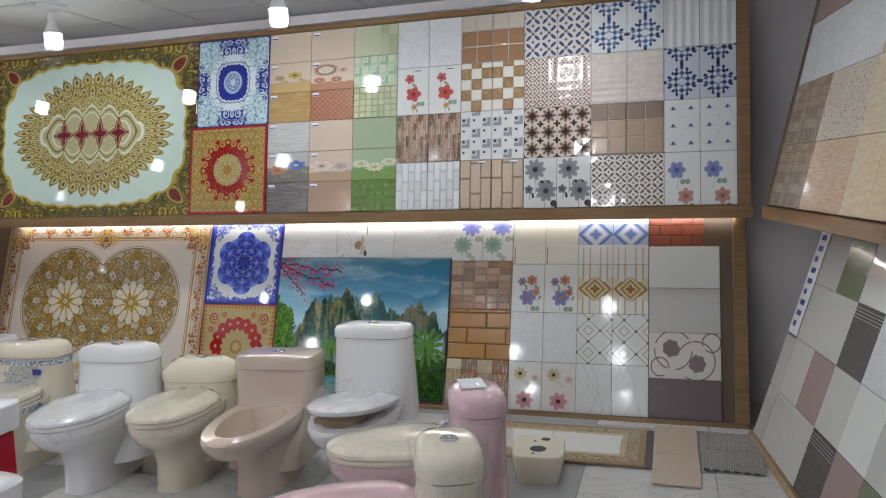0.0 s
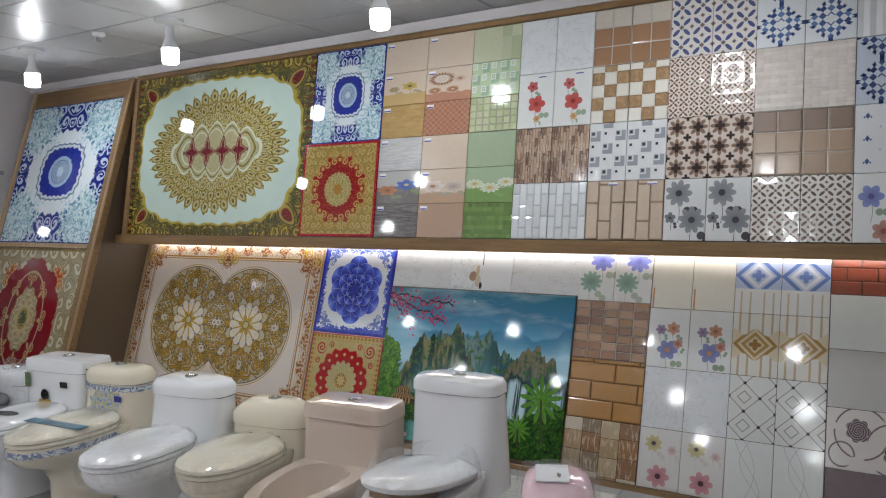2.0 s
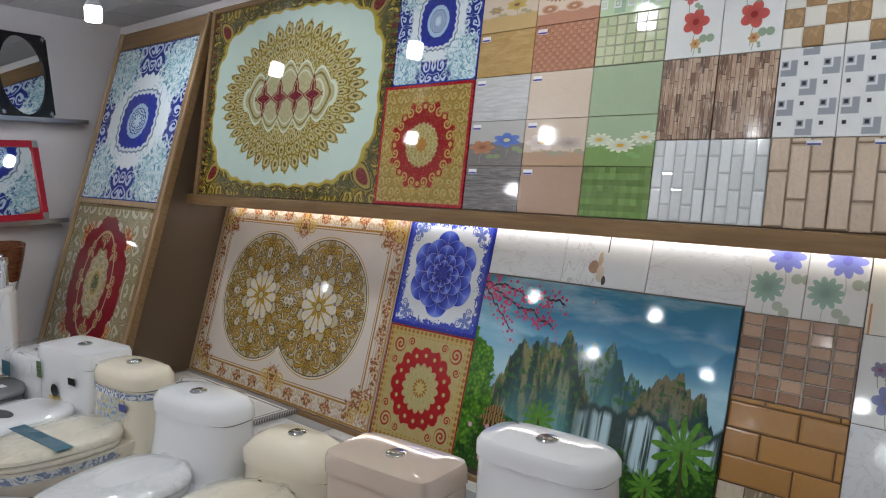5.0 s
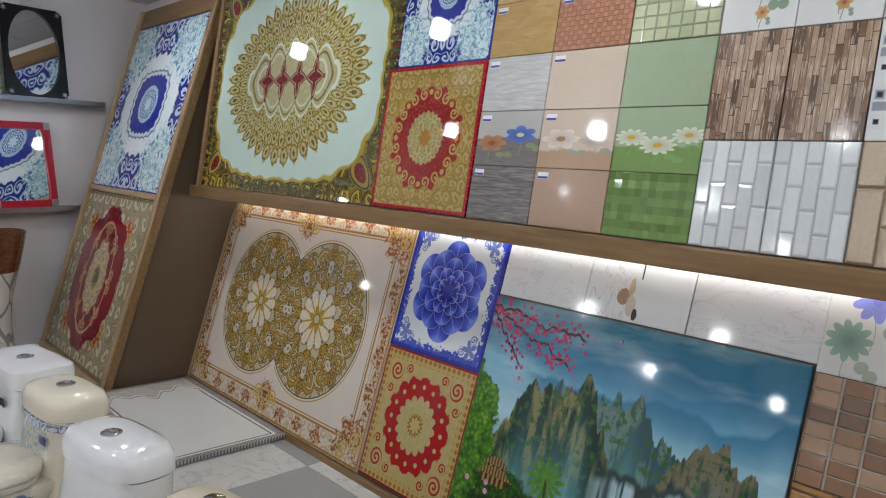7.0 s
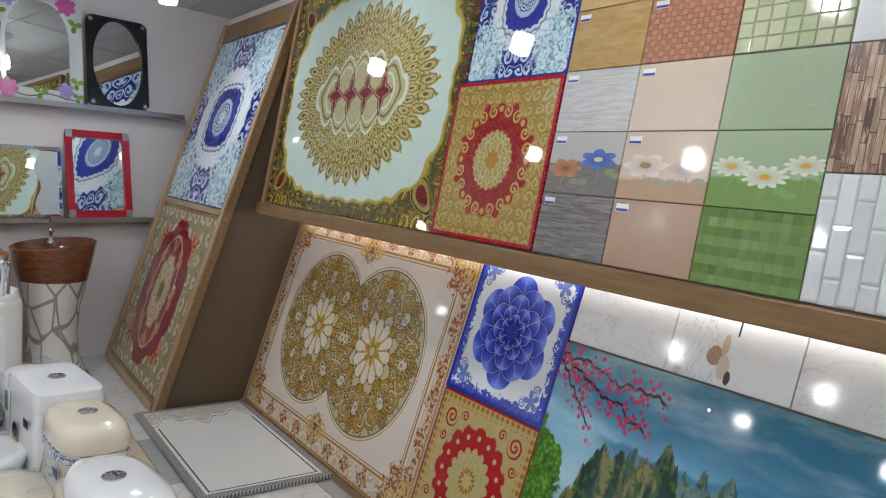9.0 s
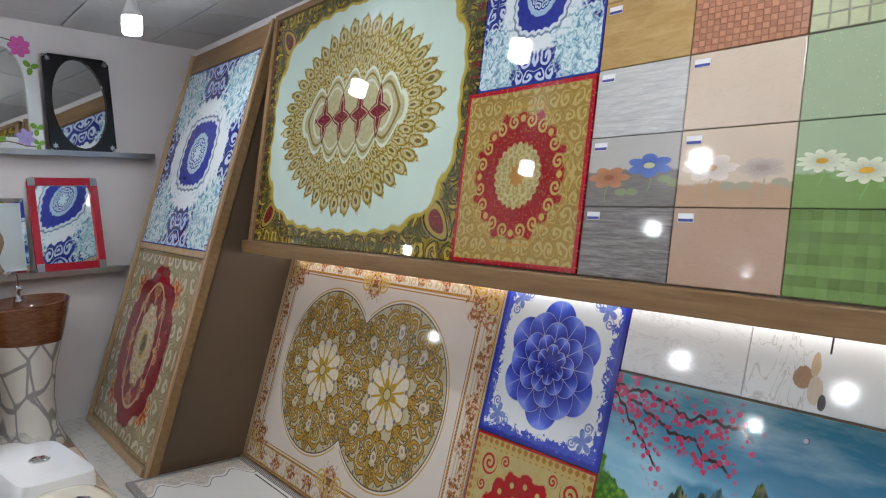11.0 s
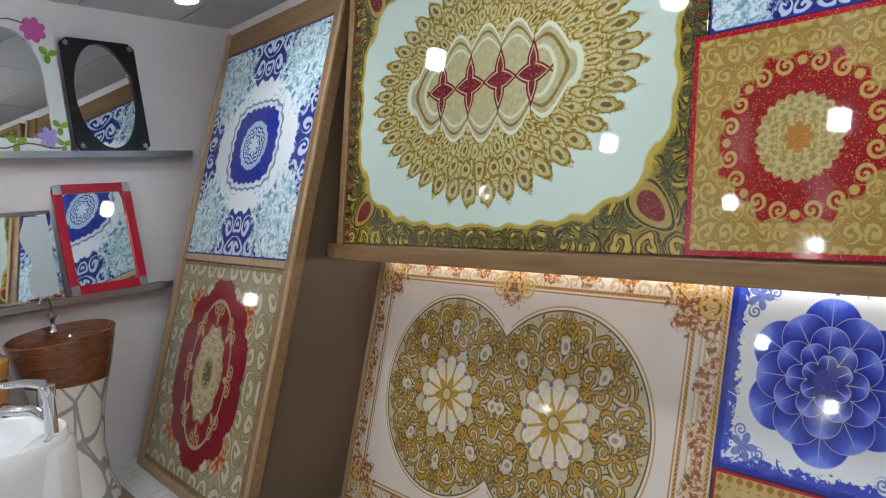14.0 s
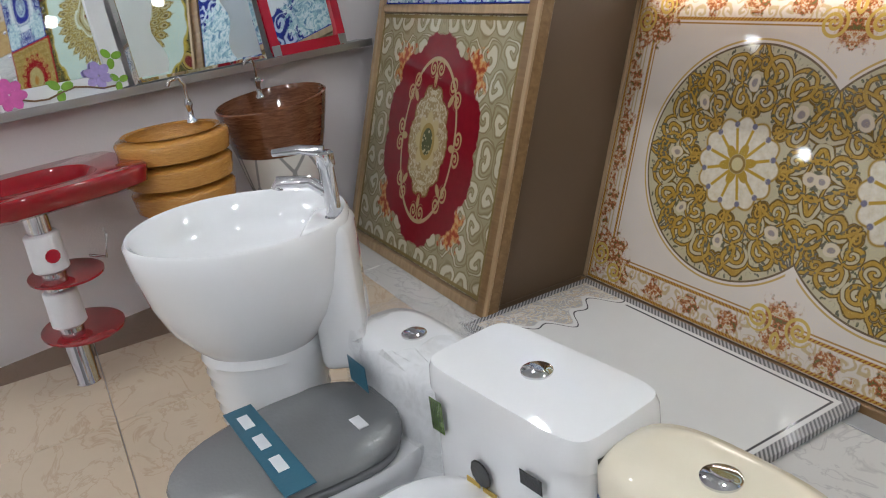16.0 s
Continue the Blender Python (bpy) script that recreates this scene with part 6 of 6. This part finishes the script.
vanity = thing("vanity_basin", pose(-2.54, 2.66, 0, 0, 0, 0), "white basin slab on a crimson cabinet", "washbasin")
part("cabinet", box(-0.26, 0.12, -0.20, 0.18, 0.03, 0.66, 0.006), REDFRAME, vanity, "crimson woven-look cabinet body")
part("basin", loft([ring(-0.07, 0, z, a, b, n=7) for z, a, b in ((0.662, 0.20, 0.20), (0.67, 0.215, 0.215), (0.752, 0.22, 0.22), (0.758, 0.212, 0.212))] + [ring(-0.07, 0, z, a, b, n=3) for z, a, b in ((0.757, 0.165, 0.15), (0.70, 0.14, 0.12), (0.69, 0.03, 0.03))]), WHITE, vanity, smooth=True)
part("foot", box(-0.22, 0.08, -0.16, 0.14, 0.0, 0.03), BLACK, vanity)
vanity2 = thing("vanity_basin", pose(-2.11, 2.25, 0), "low white basin slab on a white cabinet", "washbasin")
part("cabinet", box(-0.24, 0.14, -0.18, 0.16, 0.0, 0.60, 0.006), WHITE, vanity2)
part("basin", loft([ring(-0.05, 0, z, a, b, n=7) for z, a, b in ((0.602, 0.2, 0.2), (0.61, 0.212, 0.212), (0.70, 0.215, 0.215), (0.706, 0.208, 0.208))] + [ring(-0.05, 0, z, a, b, n=3) for z, a, b in ((0.705, 0.16, 0.15), (0.66, 0.13, 0.12), (0.65, 0.03, 0.03))]), WHITE, vanity2, smooth=True)


# ---- mirrors and their shelves on the left wall ----
def wall_shelf(z, x0, x1):
    s = thing("mirror_shelf", LEFT @ pose(0, 0, z), "narrow grey metal wall shelf holding mirrors", "shelf", "mirror shelves")
    part("board", box(x0, x1, -0.06, 0.058, -0.012, 0.0, 0.002), GREY, s)
    part("lip", box(x0, x1, -0.066, -0.0605, -0.03, 0.006, 0.001), STEEL, s)


wall_shelf(1.785, -3.6, 0.42)
wall_shelf(1.022, -3.6, 0.20)


def mirror(x0, x1, z0, h, label, tilt=7.0):
    return thing("mirror", LEFT @ pose(x0, -0.035, z0, 90 - tilt), label, "mirror", "mirrors on the shelves"), x1 - x0, h


def frame_with_hole(w, h, hole, depth=0.016, count=48):
    """A board w by h with an opening given as a function of angle."""
    outer, inner = [], []
    for i in range(count):
        a = 2 * math.pi * i / count
        c, s = math.cos(a), math.sin(a)
        k = min(w / 2 / max(abs(c), 1e-6), h / 2 / max(abs(s), 1e-6))
        outer.append((w / 2 + c * k, h / 2 + s * k))
        r = hole(a)
        inner.append((w / 2 + c * r, h / 2 + s * r))
    rows = [[Vector((*p, z)) for p in loop] for loop, z in ((inner, 0.003), (outer, 0.003), (outer, depth), (inner, depth))]
    return loft(rows + rows[:1], cap=False)


def ellipse(a, b, wob=0.0, n=8, sq_=1.0):
    return lambda t: (1 + wob * math.cos(n * t)) / math.sqrt((math.cos(t) / a) ** 2 + (math.sin(t) / b) ** 2) * sq_


def rectangle(a, b):
    return lambda t: min(a / max(abs(math.cos(t)), 1e-6), b / max(abs(math.sin(t)), 1e-6))


m, w, h = mirror(-0.28, 0.15, 1.787, 0.62, "black-framed mirror with an oval glass")
part("glass", box(0.004, w - 0.004, 0.004, h - 0.004, 0, 0.004), MIRROR, m, "oval mirror glass")
part("frame", frame_with_hole(w, h, ellipse(w * 0.41, h * 0.47)), BLACK, m, "glossy black frame with silver corners")
for cx, cy in ((0.03, 0.03), (w - 0.03, 0.03), (0.03, h - 0.03), (w - 0.03, h - 0.03)):
    part("corner_ornament", loft([[Vector((cx + r * math.cos(q * 0.524), cy + r * math.sin(q * 0.524), z)) for q in range(12) for r in ((0.022 if q % 2 else 0.009),)] for z in (0.0161, 0.018)]), STEEL, m)

m, w, h = mirror(-0.40, 0.045, 1.024, 0.60, "red-framed mirror with steel corner pieces", 9)
part("glass", box(0.004, w - 0.004, 0.004, h - 0.004, 0, 0.004), MIRROR, m)
part("frame", frame_with_hole(w, h, rectangle(w / 2 - 0.045, h / 2 - 0.05), 0.02, 64), REDFRAME, m, "red lacquered frame")
for cx, cy in ((0.002, 0.002), (w - 0.047, 0.002), (0.002, h - 0.052), (w - 0.047, h - 0.052)):
    part("corner_plate", box(cx, cx + 0.045, cy, cy + 0.05, 0.0202, 0.023, 0.001), STEEL, m)


def vine(m, w, h, spots):
    pts = [(0.03 + 0.02 * math.sin(k * 0.9), h * k / 14.0, 0.018) for k in range(1, 14)]
    part("vine", rod(pts, 0.004, 6), VINE, m)
    pts = [(w * k / 10.0, 0.03 + 0.014 * math.sin(k * 1.3), 0.018) for k in range(1, 10)]
    part("vine", rod(pts, 0.004, 6), VINE, m)
    pts = [(w * k / 10.0, h - 0.04 + 0.014 * math.sin(k * 1.3), 0.018) for k in range(1, 10)]
    part("vine", rod(pts, 0.004, 6), VINE, m)
    for x, y, r, mat, n in spots:
        bm = bmesh.new()
        for k in range(n):
            a = 2 * math.pi * k / n + x * 9
            ex, ey = math.cos(a), math.sin(a)
            loop = []
            for q in range(10):
                t = 2 * math.pi * q / 10
                u_, v_ = r * 0.55 + r * 0.5 * math.cos(t), r * 0.34 * math.sin(t)
                loop.append((x + u_ * ex - v_ * ey, y + u_ * ey + v_ * ex))
            loft([[Vector((*p, 0.0165)) for p in loop], [Vector((*p, 0.019 + 0.0012 * k)) for p in loop]], bm)
        part("flower" if n > 3 else "leaf", bm, mat, m)


VINE = plain("brown_vine_paint", (0.16, 0.09, 0.04), 0.4)
MAGENTA = plain("magenta_flower_paint", (0.56, 0.10, 0.36), 0.3, var=0.35, scale=40)
LILAC = plain("lilac_flower_paint", (0.34, 0.28, 0.58), 0.3, var=0.35, scale=40)
LEAFGREEN = plain("green_leaf_paint", (0.16, 0.34, 0.03), 0.3, var=0.35, scale=40)
WHITEGLASS = plain("milky_white_glass", (0.66, 0.69, 0.71), 0.12, var=0.06, scale=8)


def flower_mirror(x0, x1, z0, h, hole, tilt):
    m, w, h = mirror(x0, x1, z0, h, "milky glass mirror decorated with pink and lilac flowers", tilt)
    part("glass", box(0.004, w - 0.004, 0.004, h - 0.004, 0, 0.004), MIRROR, m)
    part("frame", frame_with_hole(w, h, hole(w, h)), WHITEGLASS, m, "milky glass frame painted with vines")
    vine(m, w, h, [(0.08, 0.06, 0.06, MAGENTA, 7), (w - 0.10, h - 0.07, 0.065, MAGENTA, 7), (w - 0.11, 0.07, 0.055, LILAC, 6), (0.09, h - 0.08, 0.055, LILAC, 6),
                   (w - 0.045, h - 0.19, 0.05, LEAFGREEN, 3), (w * 0.5, 0.045, 0.05, LEAFGREEN, 3), (w - 0.04, 0.13, 0.045, LEAFGREEN, 3), (0.17, h - 0.045, 0.045, LEAFGREEN, 3), (0.04, h - 0.18, 0.045, LEAFGREEN, 3), (w - 0.035, 0.035, 0.04, LEAFGREEN, 3)])


def arch(w, h):
    def r(t):
        a, b = w * 0.36, h * 0.40
        if math.sin(t) > 0:
            return 1 / (abs(math.cos(t) / a) ** 2.6 + abs(math.sin(t) / b) ** 2.6) ** (1 / 2.6)
        return rectangle(a, b)(t)
    return r


flower_mirror(-0.86, -0.315, 1.787, 0.70, arch, 6)
flower_mirror(-1.64, -1.11, 1.024, 0.71, arch, 6)

m, w, h = mirror(-1.08, -0.43, 1.024, 0.47, "frameless mirror with wavy frosted side bands", 8)
part("glass", loft([[Vector((x, y, z)) for x, y in ((k, k), (w - k, k), (w - k, h - k), (k, h - k))] for k, z in ((0, 0), (0, 0.003), (0.022, 0.007))]), MIRROR, m, "bevelled mirror glass")
for x0, s in ((0.10, 1), (w - 0.10, -1)):
    edge = [(x0 + s * (0.055 + 0.02 * math.sin(k * 0.9)), 0.03 + (h - 0.06) * k / 12) for k in range(13)]
    base = [(x0 - s * 0.075, 0.03 + (h - 0.06) * k / 12) for k in range(13)]
    bm = bmesh.new()
    a = [bm.verts.new((*p, 0.0076)) for p in edge]
    b = [bm.verts.new((*p, 0.0076)) for p in base]
    for k in range(12):
        bm.faces.new((a[k], a[k + 1], b[k + 1], b[k]))
    part("frosted_band", bm, FROST, m, "frosted wavy band")

m, w, h = mirror(-1.45, -0.90, 1.787, 0.61, "wavy-edged red mirror with a thin gold rim", 6)
part("glass", box(0.004, w - 0.004, 0.004, h - 0.004, 0, 0.004), MIRROR, m)
part("frame", frame_with_hole(w, h, ellipse(w * 0.43, h * 0.44, 0.05, 8), 0.014, 72), RED, m, "red scalloped frame")
part("gold_edge", loft([[Vector((w / 2 + r * math.cos(t), h / 2 + r * math.sin(t), z)) for t in (2 * math.pi * i / 72 for i in range(72)) for r in (ellipse(w * 0.43, h * 0.44, 0.05, 8)(t) + dr,)] for dr, z in ((0, 0.0135), (0.008, 0.0135), (0.008, 0.0165), (0, 0.0165), (0, 0.0135))], cap=False), GOLDLEAF, m)
m, w, h = mirror(-2.20, -1.67, 1.024, 0.66, "deep red mirror resting on the lower grey shelf", 6)
part("glass", box(0.004, w - 0.004, 0.004, h - 0.004, 0, 0.004), MIRROR, m)
part("frame", frame_with_hole(w, h, rectangle(w / 2 - 0.05, h / 2 - 0.05), 0.015, 64), RED, m)

# ---- flat things on the floor ----
floor_mirror = thing("floor_panel", pose(-5.36, 4.665, 0.012, 0, 0, 0), "white glass door panel with a grey patterned border lying on the floor", "panel")


def p_panel(u, v, z):
    x, y = u * 1.22, v * 0.62
    col = mix(noi(x, y, 5), (0.66, 0.67, 0.67), (0.70, 0.71, 0.71))
    lace = scroll(x, y, 14.0, (0.62, 0.60, 0.57), (0.42, 0.42, 0.43), (0.58, 0.50, 0.40), 3.0)
    bulge = 0.20 + 0.05 * co((v - 0.5) * 12.0) + 0.03 * co((v - 0.5) * 31.0)
    col = mix(st(bulge - x, 120), col, lace)
    col = mix(st(0.004 - ab(bulge + 0.03 - x), 400), col, (0.10, 0.10, 0.11))
    d = mn(mn(x, 1.22 - x), mn(y, 0.62 - y))
    col = mix(st(0.004 - ab(d - 0.055), 400) * st(x - 0.3, 90), col, (0.08, 0.08, 0.09))
    return mix(st(0.035 - d, 300), col, mix(st(fr((x + y) * 60.0) - 0.5, 6), (0.14, 0.14, 0.15), (0.40, 0.40, 0.41)))


PANEL = uvm("white_door_panel", p_panel, 0.12)
piece(floor_mirror, 0.0, 1.22, 0.0, 0.62, PANEL, 0.0, 0.02, "sheet")


def p_mat(u, v, z):
    x, y = u * 0.9, v * 0.55
    d = mn(mn(x, 0.9 - x), mn(y, 0.55 - y))
    col = mix(noi(x, y, 6), (0.68, 0.67, 0.63), (0.72, 0.71, 0.68))
    col = mix(st(0.003 - ab(x - 0.40), 300), col, (0.40, 0.38, 0.34))
    col = mix(st(0.13 - d + (noi(x, y, 14, 2) - 0.5) * 0.03, 120), col, (0.48, 0.38, 0.22))
    col = mix(st(0.10 - d, 200), col, scroll(x, y, 22.0, (0.36, 0.27, 0.14), (0.16, 0.12, 0.07), (0.52, 0.44, 0.28), 3.0))
    return mix(st(0.035 - d, 200), col, (0.30, 0.20, 0.11))


mat_panel = thing("floor_panel", pose(-1.40, 4.58, 0.012), "white tile panel with a patterned brown border lying on the floor", "panel")
piece(mat_panel, 0.0, 0.88, 0.0, 0.53, uvm("bordered_floor_panel", p_mat, 0.12), 0.0, 0.012, "sheet")
piece(mat_panel, 0.88, 0.93, 0.0, 0.53, T["char"], 0.0, 0.008, "edge_strip")
stone = thing("floor_sample", pose(-0.485, 4.40, 0.012), "pale beige stone-look tile samples lying on the floor", "tile sample")
for k in range(2):
    piece(stone, 0.0, 0.22, 0.40 * k, 0.40 * (k + 1), T["sand"], 0.0, 0.010)


def p_weave(u, v, z):
    i, j, x, y = cells(u, v, 12, 8)
    k = st(md(i + j, 2.0) - 0.5, 500)
    a = st(0.22 - ab(fr(x * 3.0) - 0.5), 9)
    b = st(0.22 - ab(fr(y * 3.0) - 0.5), 9)
    return mix(k * a + (1.0 - k) * b, (0.48, 0.47, 0.43), (0.05, 0.06, 0.07))


WEAVE = uvm("woven_pattern_tile", p_weave, 0.3)
woven = thing("floor_sample", pose(-0.25, 4.62, 0.012, 0, 0, -4), "black and cream woven-pattern tiles lying on the floor", "tile sample")
for k in range(2):
    piece(woven, 0.0, 0.27, 0.27 * k, 0.27 * (k + 1), WEAVE, 0.0, 0.010)
sign = thing("paper_sign", pose(-1.72, 4.86, 0.012, 0, 0, -12), "white paper sign with dark blue lettering on the floor", "sign")
piece(sign, 0.0, 0.32, 0.0, 0.22, PAPER, 0.0, 0.003, "sheet")
for k in range(4):
    piece(sign, 0.03 + 0.07 * k, 0.075 + 0.07 * k, 0.09, 0.19, BLUEPRINT, 0.0032, 0.0006, "letter_bar")

# ---- floor ----
floor = slab("floor", -9.5, 0.65, -3.2, 5.95, -0.12, -0.004, GREY, "polished marble-look floor tiles in white, grey and beige", "floor")
FLOOR_T = [uvm("floor_white_marble", marble((0.62, 0.62, 0.61), (0.40, 0.40, 0.41), 2.0, 0.6), 0.08), uvm("floor_grey_tile", marble((0.36, 0.37, 0.38), (0.30, 0.31, 0.32), 3, 0.3), 0.12),
           uvm("floor_beige_marble", marble((0.58, 0.48, 0.37), (0.42, 0.30, 0.20), 2.0, 0.5), 0.07), uvm("floor_brown_tile", marble((0.20, 0.13, 0.085), (0.15, 0.10, 0.06), 3, 0.4), 0.12)]
rng = random.Random(4)
for i in range(14):
    for j in range(13):
        x, y = -8.0 + 0.6 * i, -2.0 + 0.6 * j
        if x > 0.4:
            continue
        k = 3 if x < -6.3 and y < 4.5 else 2 if x < -4.9 and y < 4.4 else rng.choice((0, 0, 1, 0))
        piece(floor, x, x + 0.6, y, y + 0.6, FLOOR_T[k], 0.0 - 0.004, 0.010, "floor_tile", gap=0.0015)
